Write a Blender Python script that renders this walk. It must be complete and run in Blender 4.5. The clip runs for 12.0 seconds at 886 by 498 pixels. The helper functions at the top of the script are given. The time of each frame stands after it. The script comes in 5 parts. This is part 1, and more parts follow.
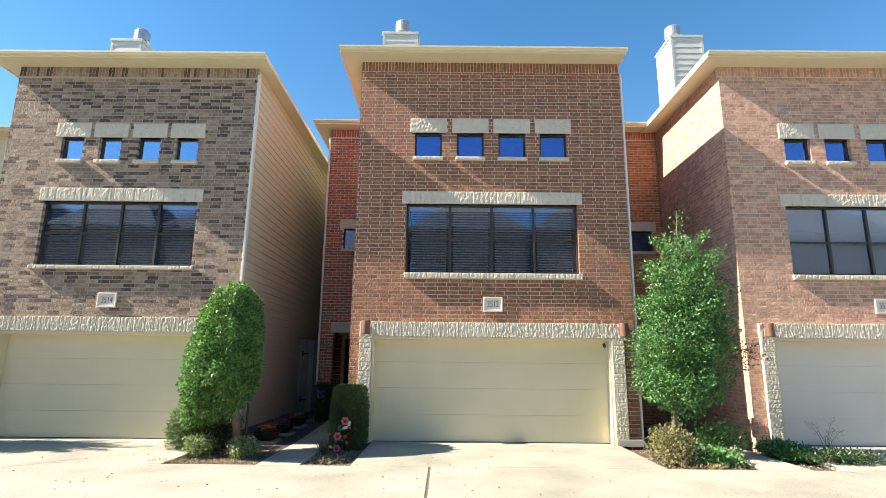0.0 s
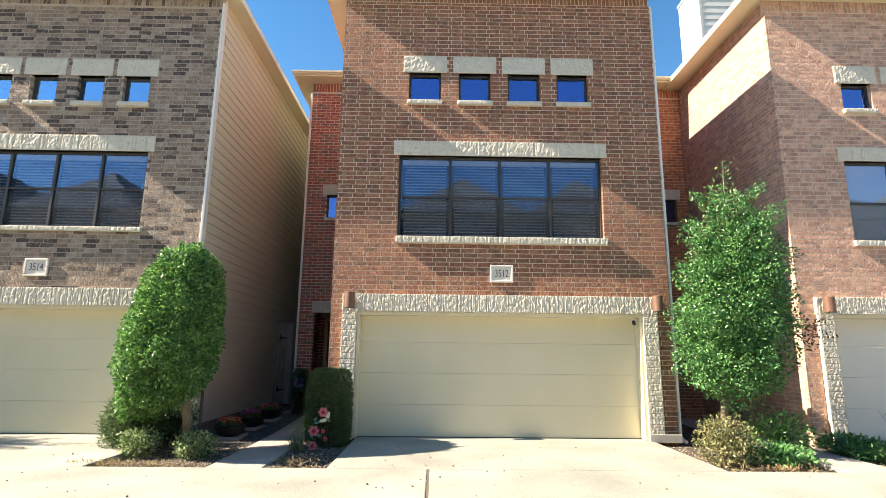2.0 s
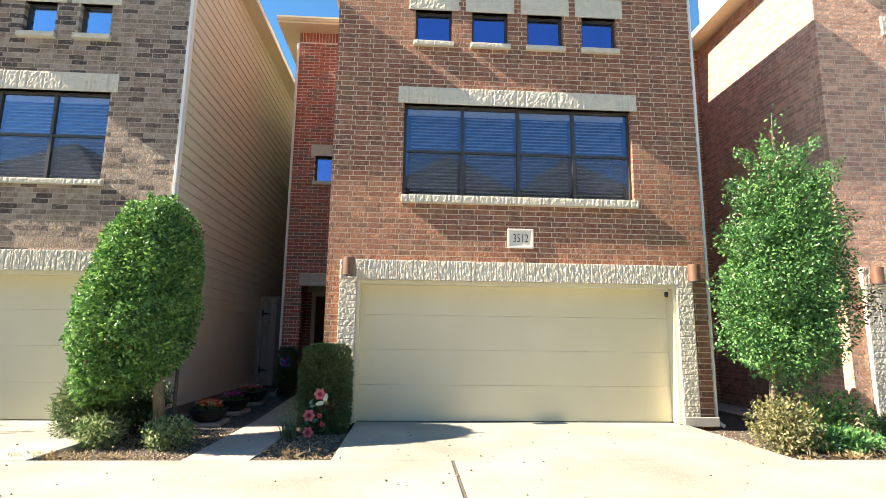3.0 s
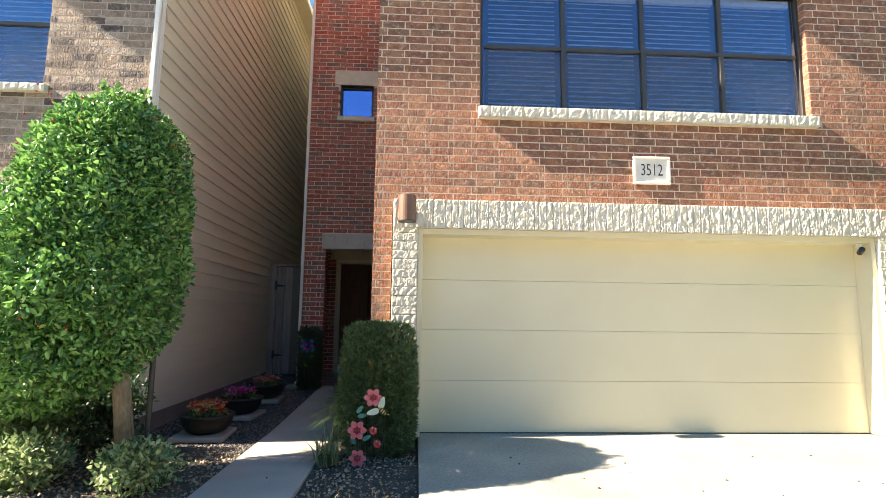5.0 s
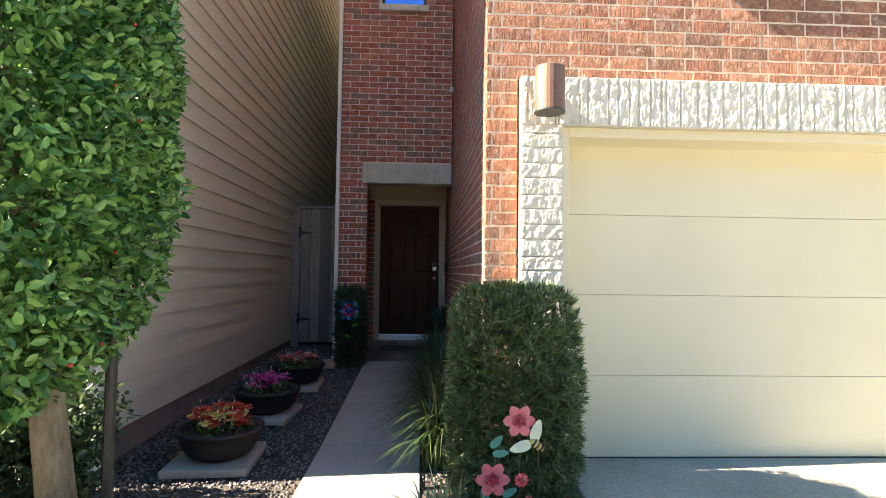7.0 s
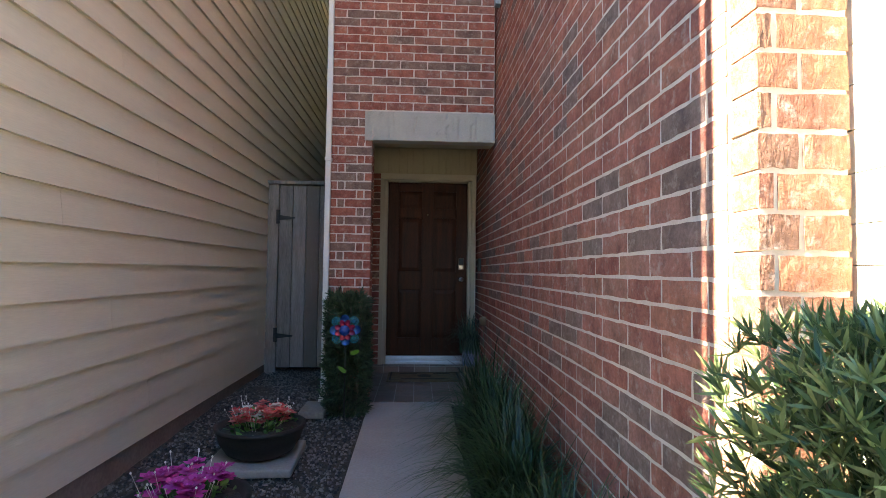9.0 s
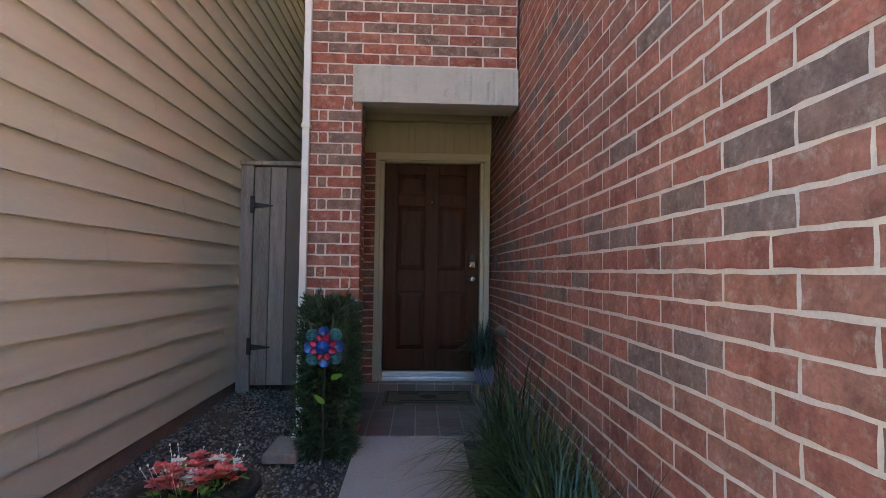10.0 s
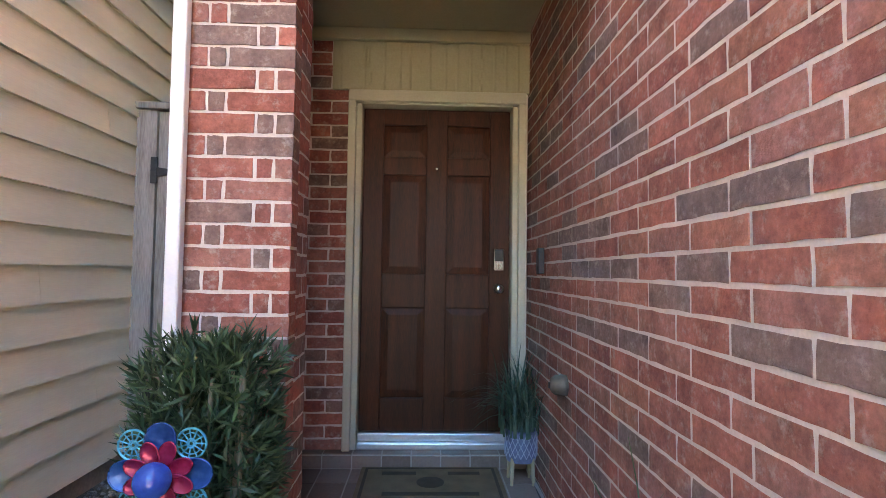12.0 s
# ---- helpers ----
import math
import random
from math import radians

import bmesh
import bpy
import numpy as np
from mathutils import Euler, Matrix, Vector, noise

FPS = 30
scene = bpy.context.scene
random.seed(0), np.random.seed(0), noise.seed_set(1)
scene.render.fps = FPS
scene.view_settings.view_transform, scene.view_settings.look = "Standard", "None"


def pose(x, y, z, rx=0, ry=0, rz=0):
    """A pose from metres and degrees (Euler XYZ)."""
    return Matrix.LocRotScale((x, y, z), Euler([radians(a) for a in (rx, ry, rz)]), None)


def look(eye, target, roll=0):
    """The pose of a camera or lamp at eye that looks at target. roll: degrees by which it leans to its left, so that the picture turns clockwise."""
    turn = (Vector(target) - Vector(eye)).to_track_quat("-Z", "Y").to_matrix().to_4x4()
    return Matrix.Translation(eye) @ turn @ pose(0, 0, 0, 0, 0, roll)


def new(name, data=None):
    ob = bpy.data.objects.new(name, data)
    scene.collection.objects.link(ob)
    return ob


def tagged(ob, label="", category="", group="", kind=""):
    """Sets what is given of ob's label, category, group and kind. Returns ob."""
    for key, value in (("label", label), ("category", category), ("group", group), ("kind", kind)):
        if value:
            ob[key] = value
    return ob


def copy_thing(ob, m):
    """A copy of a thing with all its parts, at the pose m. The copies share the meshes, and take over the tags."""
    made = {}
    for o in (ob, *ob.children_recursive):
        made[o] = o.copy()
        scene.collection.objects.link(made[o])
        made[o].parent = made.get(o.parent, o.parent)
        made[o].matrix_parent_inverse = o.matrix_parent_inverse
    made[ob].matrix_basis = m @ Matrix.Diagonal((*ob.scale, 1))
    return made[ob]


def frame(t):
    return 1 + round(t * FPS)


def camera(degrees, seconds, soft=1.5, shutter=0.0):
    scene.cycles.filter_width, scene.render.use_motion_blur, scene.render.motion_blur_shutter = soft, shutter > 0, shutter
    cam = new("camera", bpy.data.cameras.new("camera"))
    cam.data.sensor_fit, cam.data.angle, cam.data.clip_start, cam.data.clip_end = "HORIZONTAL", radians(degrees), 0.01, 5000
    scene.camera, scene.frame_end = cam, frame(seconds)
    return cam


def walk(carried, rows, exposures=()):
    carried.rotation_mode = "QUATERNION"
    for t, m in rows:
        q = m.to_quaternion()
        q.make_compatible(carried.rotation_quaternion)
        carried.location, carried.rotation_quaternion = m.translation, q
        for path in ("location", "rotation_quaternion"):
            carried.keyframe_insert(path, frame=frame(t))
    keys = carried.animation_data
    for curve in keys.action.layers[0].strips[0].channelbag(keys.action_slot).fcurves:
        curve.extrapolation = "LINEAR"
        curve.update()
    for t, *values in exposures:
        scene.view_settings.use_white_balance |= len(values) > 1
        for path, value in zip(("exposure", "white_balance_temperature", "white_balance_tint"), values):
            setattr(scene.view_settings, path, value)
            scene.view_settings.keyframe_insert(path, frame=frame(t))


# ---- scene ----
cam = camera(79.4, 12.0, 0.8)
METRES, EYE, TILT, LEAN, TURN = 13.6, 1.6, 0.0, 0.0, 0.2
ROWS = [
    (0.0, 0.0, 0.0, 0.0, -0.12, 11.7, -0.57),
    (0.5, 0.0067, 0.0256, -0.0026, 0.13, 11.54, -0.51),
    (1.0, 0.0085, 0.0589, -0.008, 0.82, 11.32, -0.52),
    (1.5, 0.004, 0.0983, -0.015, 0.99, 11.26, -0.54),
    (2.0, -0.01, 0.1409, -0.0192, -1.09, 11.19, -0.61),
    (2.5, -0.0325, 0.1817, -0.0248, -3.15, 10.81, -0.68),
    (3.0, -0.0485, 0.2282, -0.03, -3.7, 9.53, -0.71),
    (5.0, -0.1085, 0.421, -0.0342, -3.12, 7.42, -0.69),
    (5.5, -0.1254, 0.4671, -0.0355, -2.9, 6.84, -0.74),
    (6.0, -0.1429, 0.507, -0.0343, -2.63, 5.57, -0.76),
    (6.5, -0.1575, 0.5461, -0.0341, -2.48, 3.93, -0.75),
    (7.0, -0.1702, 0.5854, -0.0326, -2.57, 2.43, -0.75),
    (9.0, -0.1915, 0.7488, -0.0333, -2.98, 2.39, -0.75),
    (9.5, -0.1904, 0.7857, -0.0352, -2.89, 2.38, -0.69),
    (10.0, -0.1913, 0.8237, -0.0348, -2.75, 2.44, -0.71),
    (10.5, -0.1912, 0.8617, -0.0337, -2.68, 2.42, -0.71),
    (11.0, -0.1902, 0.8963, -0.0327, -2.49, 2.39, -0.67),
    (11.5, -0.1883, 0.9291, -0.0324, -2.28, 2.39, -0.77),
    (12.0, -0.1871, 0.9599, -0.0326, -2.13, 2.43, -0.77),
]
EXPOSURES = [(0.0, 0.86, 7600, 13), (2.5, 1.02, 7850, 14), (5.5, 1.58, 7950, 15), (7.0, 1.98, 7950, 15), (9.0, 2.94, 7900, 15), (9.5, 3.04, 8250, 17), (10.5, 3.68, 8650, 20), (12.0, 4.76, 8800, 20)]
walk(cam, [(t, pose(0, 0, EYE, TILT, LEAN, TURN) @ pose(METRES * x, METRES * y, METRES * z, 90 + pitch, roll, yaw)) for t, x, y, z, yaw, pitch, roll in ROWS], EXPOSURES)

# ---- sky and sun ----
SUN_UP, SUN_AZ = radians(36.5), radians(5.0)
world = bpy.data.worlds.new("world")
scene.world = world
world.use_nodes = True
wn = world.node_tree
sky = wn.nodes.new("ShaderNodeTexSky")
sky.sky_type = "NISHITA"
sky.sun_disc = False
sky.sun_elevation = SUN_UP
sky.sun_rotation = radians(266.0)
sky.air_density, sky.dust_density, sky.ozone_density = 1.0, 0.0, 1.0
deep = wn.nodes.new("ShaderNodeHueSaturation")
deep.inputs["Saturation"].default_value = 1.38
wn.links.new(sky.outputs[0], deep.inputs["Color"])
wn.links.new(deep.outputs[0], wn.nodes["Background"].inputs[0])
wn.nodes["Background"].inputs[1].default_value = 0.148
sun_data = bpy.data.lights.new("sun", "SUN")
sun_data.energy, sun_data.angle, sun_data.color = 9.0, radians(0.5), (1.0, 0.94, 0.84)
sun = new("sun", sun_data)
toward = Vector((math.cos(SUN_UP) * math.cos(SUN_AZ), math.cos(SUN_UP) * math.sin(SUN_AZ), -math.sin(SUN_UP)))
sun.matrix_world = look((-30, -6, 30), Vector((-30, -6, 30)) + toward)


# ---- materials ----
def nodes_of(name):
    m = bpy.data.materials.new(name)
    m.use_nodes = True
    return m, m.node_tree, m.node_tree.nodes["Principled BSDF"]


def surface(name, colour, second, scale=6.0, rough=0.7, bump=0.3, fine=60.0, metal=0.0, stretch=(1, 1, 1), depth=0.004, spec=0.5, mottle=0.5, jitter=None, transmission=0.0):
    """Two colours mixed at two scales by noise in world space, with bump. jitter: 'object' or 'island' adds a random shift per piece."""
    m, t, b = nodes_of(name)
    geo = t.nodes.new("ShaderNodeNewGeometry")
    mp = t.nodes.new("ShaderNodeMapping")
    mp.inputs["Scale"].default_value = stretch
    t.links.new(geo.outputs["Position"], mp.inputs[0])
    big = t.nodes.new("ShaderNodeTexNoise")
    big.inputs["Scale"].default_value, big.inputs["Detail"].default_value = scale, 5
    small = t.nodes.new("ShaderNodeTexNoise")
    small.inputs["Scale"].default_value, small.inputs["Detail"].default_value = fine, 4
    for n in (big, small):
        t.links.new(mp.outputs[0], n.inputs["Vector"])
    add = t.nodes.new("ShaderNodeMix")
    add.data_type = "FLOAT"
    add.inputs[0].default_value = 1 - mottle
    t.links.new(big.outputs[0], add.inputs[2])
    t.links.new(small.outputs[0], add.inputs[3])
    ramp = t.nodes.new("ShaderNodeValToRGB")
    ramp.color_ramp.elements[0].position, ramp.color_ramp.elements[1].position = 0.35, 0.68
    ramp.color_ramp.elements[0].color, ramp.color_ramp.elements[1].color = (*colour, 1), (*second, 1)
    if jitter:
        src = t.nodes.new("ShaderNodeObjectInfo") if jitter == "object" else geo
        out = src.outputs["Random"] if jitter == "object" else src.outputs["Random Per Island"]
        mr = t.nodes.new("ShaderNodeMapRange")
        mr.inputs[3].default_value, mr.inputs[4].default_value = -0.28, 0.28
        t.links.new(out, mr.inputs[0])
        plus = t.nodes.new("ShaderNodeMath")
        t.links.new(add.outputs[0], plus.inputs[0])
        t.links.new(mr.outputs[0], plus.inputs[1])
        t.links.new(plus.outputs[0], ramp.inputs[0])
    else:
        t.links.new(add.outputs[0], ramp.inputs[0])
    t.links.new(ramp.outputs[0], b.inputs["Base Color"])
    b.inputs["Roughness"].default_value = rough
    b.inputs["Metallic"].default_value = metal
    b.inputs["Specular IOR Level"].default_value = spec
    if transmission:
        b.inputs["Transmission Weight"].default_value = transmission
    if bump:
        bp = t.nodes.new("ShaderNodeBump")
        bp.inputs["Strength"].default_value, bp.inputs["Distance"].default_value = bump, depth
        t.links.new(add.outputs[0], bp.inputs["Height"])
        t.links.new(bp.outputs[0], b.inputs["Normal"])
    return m


def brick_surface(name, palette, source, bump=0.6, depth=0.006, combed=0.0, chalky=0.55):
    """Fired clay: each piece takes a colour of the palette at random, with fire marks and a rough, pitted face."""
    m, t, b = nodes_of(name)
    geo = t.nodes.new("ShaderNodeNewGeometry")
    if source == "object":
        rnd = t.nodes.new("ShaderNodeObjectInfo").outputs["Random"]
    else:
        rnd = geo.outputs["Random Per Island"]
    ramp = t.nodes.new("ShaderNodeValToRGB")
    ramp.color_ramp.interpolation = "CONSTANT"
    els = ramp.color_ramp.elements
    els[0].color = (*palette[0], 1)
    els[1].position, els[1].color = 1 / len(palette), (*palette[1], 1)
    for k, c in enumerate(palette[2:], 2):
        e = els.new(k / len(palette))
        e.color = (*c, 1)
    t.links.new(rnd, ramp.inputs[0])
    big = t.nodes.new("ShaderNodeTexNoise")
    big.inputs["Scale"].default_value, big.inputs["Detail"].default_value, big.inputs["Roughness"].default_value = 9, 6, 0.65
    pit = t.nodes.new("ShaderNodeTexNoise")
    pit.inputs["Scale"].default_value, pit.inputs["Detail"].default_value, pit.inputs["Roughness"].default_value = 75, 5, 0.7
    for n in (big, pit):
        t.links.new(geo.outputs["Position"], n.inputs["Vector"])
    shade = t.nodes.new("ShaderNodeMapRange")
    shade.inputs[1].default_value, shade.inputs[2].default_value = 0.3, 0.7
    shade.inputs[3].default_value, shade.inputs[4].default_value = 0.62, 1.35
    t.links.new(big.outputs[0], shade.inputs[0])
    shade2 = t.nodes.new("ShaderNodeMapRange")
    shade2.inputs[1].default_value, shade2.inputs[2].default_value = 0.3, 0.7
    shade2.inputs[3].default_value, shade2.inputs[4].default_value = 0.75, 1.2
    t.links.new(pit.outputs[0], shade2.inputs[0])
    mul = t.nodes.new("ShaderNodeMath")
    mul.operation = "MULTIPLY"
    t.links.new(shade.outputs[0], mul.inputs[0])
    t.links.new(shade2.outputs[0], mul.inputs[1])
    mix = t.nodes.new("ShaderNodeVectorMath")
    mix.operation = "SCALE"
    t.links.new(ramp.outputs[0], mix.inputs[0])
    t.links.new(mul.outputs[0], mix.inputs[3])
    smear = t.nodes.new("ShaderNodeTexNoise")
    smear.inputs["Scale"].default_value, smear.inputs["Detail"].default_value, smear.inputs["Roughness"].default_value = 22, 7, 0.75
    t.links.new(geo.outputs["Position"], smear.inputs["Vector"])
    how = t.nodes.new("ShaderNodeMapRange")
    how.inputs[1].default_value, how.inputs[2].default_value = 0.53, 0.74
    how.inputs[3].default_value, how.inputs[4].default_value = 0.0, chalky
    t.links.new(smear.outputs[0], how.inputs[0])
    chalk = t.nodes.new("ShaderNodeMix")
    chalk.data_type = "RGBA"
    chalk.inputs[7].default_value = (0.55, 0.46, 0.39, 1)
    t.links.new(how.outputs[0], chalk.inputs[0])
    t.links.new(mix.outputs[0], chalk.inputs[6])
    t.links.new(chalk.outputs[2], b.inputs["Base Color"])
    b.inputs["Roughness"].default_value = 0.85
    b.inputs["Specular IOR Level"].default_value = 0.3
    bp = t.nodes.new("ShaderNodeBump")
    bp.inputs["Strength"].default_value, bp.inputs["Distance"].default_value = bump, depth
    height = mul.outputs[0]
    if combed:
        squeeze = t.nodes.new("ShaderNodeMapping")
        squeeze.inputs["Scale"].default_value = (1.0, 1.0, 0.28)
        t.links.new(geo.outputs["Position"], squeeze.inputs[0])
        comb = t.nodes.new("ShaderNodeTexNoise")
        comb.inputs["Scale"].default_value, comb.inputs["Detail"].default_value, comb.inputs["Roughness"].default_value = 62, 3, 0.6
        t.links.new(squeeze.outputs[0], comb.inputs["Vector"])
        ridge = t.nodes.new("ShaderNodeMath")
        ridge.operation = "MULTIPLY_ADD"
        ridge.inputs[1].default_value = combed
        t.links.new(comb.outputs[0], ridge.inputs[0])
        t.links.new(mul.outputs[0], ridge.inputs[2])
        height = ridge.outputs[0]
    t.links.new(height, bp.inputs["Height"])
    t.links.new(bp.outputs[0], b.inputs["Normal"])
    return m


def leaf_surface(name, dark, light, rough=0.5, through_light=0.35):
    """A leaf: glossy above, lets some light through; each leaf differs a little."""
    m = surface(name, dark, light, 3, rough, 0.0, 30, jitter="island", spec=0.55)
    t = m.node_tree
    b, out = t.nodes["Principled BSDF"], t.nodes["Material Output"]
    tr, mix = t.nodes.new("ShaderNodeBsdfTranslucent"), t.nodes.new("ShaderNodeMixShader")
    col = b.inputs["Base Color"].links[0].from_socket
    t.links.new(col, tr.inputs[0])
    mix.inputs[0].default_value = through_light
    t.links.new(b.outputs[0], mix.inputs[1])
    t.links.new(tr.outputs[0], mix.inputs[2])
    t.links.new(mix.outputs[0], out.inputs[0])
    return m


def glass_surface(name, least, tint, coat):
    """A thin coated pane: clear straight through, a mirror that grows towards a glancing view. least: the mirror's share seen square on."""
    m = bpy.data.materials.new(name)
    m.use_nodes = True
    t = m.node_tree
    t.nodes.remove(t.nodes["Principled BSDF"])
    clear, gloss, mix, lw = (t.nodes.new("ShaderNode" + k) for k in ("BsdfTransparent", "BsdfGlossy", "MixShader", "LayerWeight"))
    clear.inputs[0].default_value = (*tint, 1)
    gloss.inputs["Roughness"].default_value = 0.01
    gloss.inputs["Color"].default_value = (*coat, 1)
    lw.inputs["Blend"].default_value = 0.5
    curve, share = t.nodes.new("ShaderNodeMath"), t.nodes.new("ShaderNodeMapRange")
    curve.operation = "POWER"
    curve.inputs[1].default_value = 2.5
    share.inputs[3].default_value, share.inputs[4].default_value = least, 0.92
    t.links.new(lw.outputs["Facing"], curve.inputs[0])
    t.links.new(curve.outputs[0], share.inputs[0])
    wob = t.nodes.new("ShaderNodeTexNoise")
    wob.inputs["Scale"].default_value = 1.3
    bp = t.nodes.new("ShaderNodeBump")
    bp.inputs["Strength"].default_value, bp.inputs["Distance"].default_value = 0.08, 0.02
    t.links.new(wob.outputs[0], bp.inputs["Height"])
    t.links.new(bp.outputs[0], gloss.inputs["Normal"])
    t.links.new(share.outputs[0], mix.inputs[0])
    t.links.new(clear.outputs[0], mix.inputs[1])
    t.links.new(gloss.outputs[0], mix.inputs[2])
    t.links.new(mix.outputs[0], t.nodes["Material Output"].inputs[0])
    return m


RED = [(0.396, 0.129, 0.088), (0.34, 0.106, 0.075), (0.368, 0.147, 0.11), (0.248, 0.138, 0.109), (0.414, 0.147, 0.099), (0.331, 0.101, 0.075), (0.386, 0.124, 0.086), (0.359, 0.138, 0.104), (0.23, 0.138, 0.112)]
ROSE = [(0.418, 0.15, 0.11), (0.361, 0.128, 0.095), (0.389, 0.169, 0.129), (0.257, 0.16, 0.135), (0.427, 0.171, 0.119), (0.351, 0.123, 0.095), (0.408, 0.147, 0.109), (0.38, 0.162, 0.126), (0.237, 0.157, 0.138), (0.399, 0.157, 0.114), (0.37, 0.135, 0.103)]
FACE = [(0.328, 0.142, 0.083), (0.283, 0.118, 0.072), (0.307, 0.152, 0.094), (0.26, 0.118, 0.073), (0.338, 0.154, 0.092), (0.268, 0.112, 0.073), (0.22, 0.112, 0.075)]
GREY = [(0.33, 0.25, 0.20), (0.27, 0.20, 0.155), (0.36, 0.29, 0.235), (0.13, 0.095, 0.08), (0.30, 0.22, 0.17), (0.24, 0.185, 0.15), (0.09, 0.07, 0.065), (0.34, 0.26, 0.205)]
PINK = [(0.605, 0.358, 0.259), (0.528, 0.303, 0.226), (0.649, 0.402, 0.297), (0.484, 0.275, 0.209), (0.616, 0.374, 0.275), (0.462, 0.292, 0.226)]
ORANGE = [(0.46, 0.18, 0.08), (0.40, 0.15, 0.07), (0.50, 0.21, 0.10), (0.35, 0.125, 0.065)]
M_BRICK = {}
for key, pal in (("red", RED), ("rose", ROSE), ("face", FACE), ("grey", GREY), ("pink", PINK), ("orange", ORANGE)):
    relief, comb, chalk = (0.006, 0.0, 0.66) if key in ("red", "rose", "orange") else (0.011, 2.0, 0.78)
    M_BRICK[key] = (brick_surface(key + "_brick_single", pal, "object", 0.8, relief, comb, chalk), brick_surface(key + "_brick_field", pal, "island", 0.8, relief, comb, chalk))
M_MORTAR = surface("mortar", (0.62, 0.525, 0.46), (0.78, 0.675, 0.605), 14, 0.95, 0.6, 120, depth=0.003)
M_MORTAR_TAN = surface("tan_mortar", (0.38, 0.31, 0.25), (0.50, 0.42, 0.34), 14, 0.95, 0.6, 120, depth=0.003)
M_MORTAR_PINK = surface("pink_mortar", (0.58, 0.46, 0.37), (0.70, 0.57, 0.47), 14, 0.95, 0.6, 120, depth=0.003)
M_MORTAR_FACE = surface("sandy_mortar", (0.58, 0.455, 0.34), (0.72, 0.58, 0.45), 14, 0.95, 0.6, 120, depth=0.003)
M_MORTAR_OF = {"red": M_MORTAR, "rose": M_MORTAR, "grey": M_MORTAR_TAN, "pink": M_MORTAR_PINK, "orange": M_MORTAR_PINK}
M_STONE = surface("rock_faced_stone", (0.52, 0.49, 0.40), (0.66, 0.62, 0.53), 9, 0.9, 0.9, 55, depth=0.008)
M_SMOOTH_STONE = surface("sawn_stone", (0.43, 0.405, 0.355), (0.52, 0.495, 0.44), 8, 0.85, 0.4, 90, depth=0.003)
M_CREAM = surface("cream_paint", (0.66, 0.60, 0.43), (0.72, 0.66, 0.49), 3, 0.5, 0.08, 90, depth=0.002)
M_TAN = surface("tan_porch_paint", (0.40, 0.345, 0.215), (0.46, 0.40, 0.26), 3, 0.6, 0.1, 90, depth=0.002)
M_CASING = surface("door_casing_paint", (0.50, 0.445, 0.325), (0.56, 0.505, 0.38), 3, 0.5, 0.08, 90, depth=0.002)
M_DOOR_CREAM = surface("garage_door_paint", (0.67, 0.62, 0.445), (0.73, 0.68, 0.505), 1.6, 0.42, 0.1, 160, depth=0.0015)
M_SIDING = surface("fibre_cement_siding", (0.58, 0.52, 0.40), (0.665, 0.60, 0.465), 4, 0.65, 0.5, 60, stretch=(1, 0.25, 3.5), depth=0.003)
M_CHIMNEY = surface("pale_grey_siding", (0.55, 0.57, 0.53), (0.63, 0.65, 0.60), 4, 0.6, 0.2, 50)
M_WHITE = surface("white_trim", (0.72, 0.71, 0.68), (0.80, 0.79, 0.76), 5, 0.45, 0.1, 80)
M_ROOF = surface("roof_shingle", (0.10, 0.09, 0.085), (0.20, 0.18, 0.165), 5, 0.9, 0.8, 40, depth=0.01)
M_BRONZE = surface("dark_bronze_frame", (0.035, 0.032, 0.03), (0.06, 0.055, 0.05), 8, 0.45, 0.05, 80)
M_GLASS = glass_surface("window_glass", 0.11, (0.86, 0.89, 0.93), (0.50, 0.70, 1.0))
M_GLASS_BLUE = glass_surface("coated_blue_glass", 0.30, (0.55, 0.72, 1.0), (0.36, 0.55, 1.0))
M_GLASS_SKY = glass_surface("clear_mirror_glass", 0.50, (0.55, 0.72, 1.0), (0.62, 0.84, 1.0))
def screen_surface(name, colour, cover):
    m, t, b = nodes_of(name)
    b.inputs["Base Color"].default_value, b.inputs["Roughness"].default_value = (*colour, 1), 0.9
    tr, mix = t.nodes.new("ShaderNodeBsdfTransparent"), t.nodes.new("ShaderNodeMixShader")
    mix.inputs[0].default_value = cover
    t.links.new(tr.outputs[0], mix.inputs[1])
    t.links.new(b.outputs[0], mix.inputs[2])
    t.links.new(mix.outputs[0], t.nodes["Material Output"].inputs[0])
    return m


M_SCREEN = screen_surface("insect_screen", (0.10, 0.11, 0.13), 0.13)
M_BLIND = surface("window_blind", (0.50, 0.485, 0.46), (0.56, 0.545, 0.52), 5, 0.6, 0.0)
# near-black all over: the gloom of an unlit room is put into the colour
M_DARK_ROOM = surface("painted_dark_room", (0.05, 0.048, 0.045), (0.07, 0.066, 0.062), 3, 0.9, 0.0)
M_CONCRETE = surface("driveway_concrete", (0.205, 0.207, 0.178), (0.385, 0.385, 0.333), 0.9, 0.9, 0.5, 45, depth=0.004, mottle=0.55)
M_PATH = surface("path_concrete", (0.31, 0.28, 0.245), (0.42, 0.385, 0.34), 2.2, 0.9, 0.5, 70, depth=0.003)
M_JOINT = surface("joint_filler", (0.08, 0.07, 0.055), (0.14, 0.12, 0.09), 20, 0.95, 0.5, 80)
M_SOIL = surface("dark_mulch_soil", (0.035, 0.028, 0.022), (0.10, 0.085, 0.07), 25, 0.95, 1.0, 90, depth=0.02)
M_GRAVEL = surface("slate_gravel", (0.035, 0.034, 0.035), (0.19, 0.18, 0.17), 30, 0.85, 0.3, 90, jitter="island")
M_STEEL = surface("galvanised_metal", (0.42, 0.44, 0.43), (0.55, 0.57, 0.55), 9, 0.4, 0.1, 60, metal=0.8)
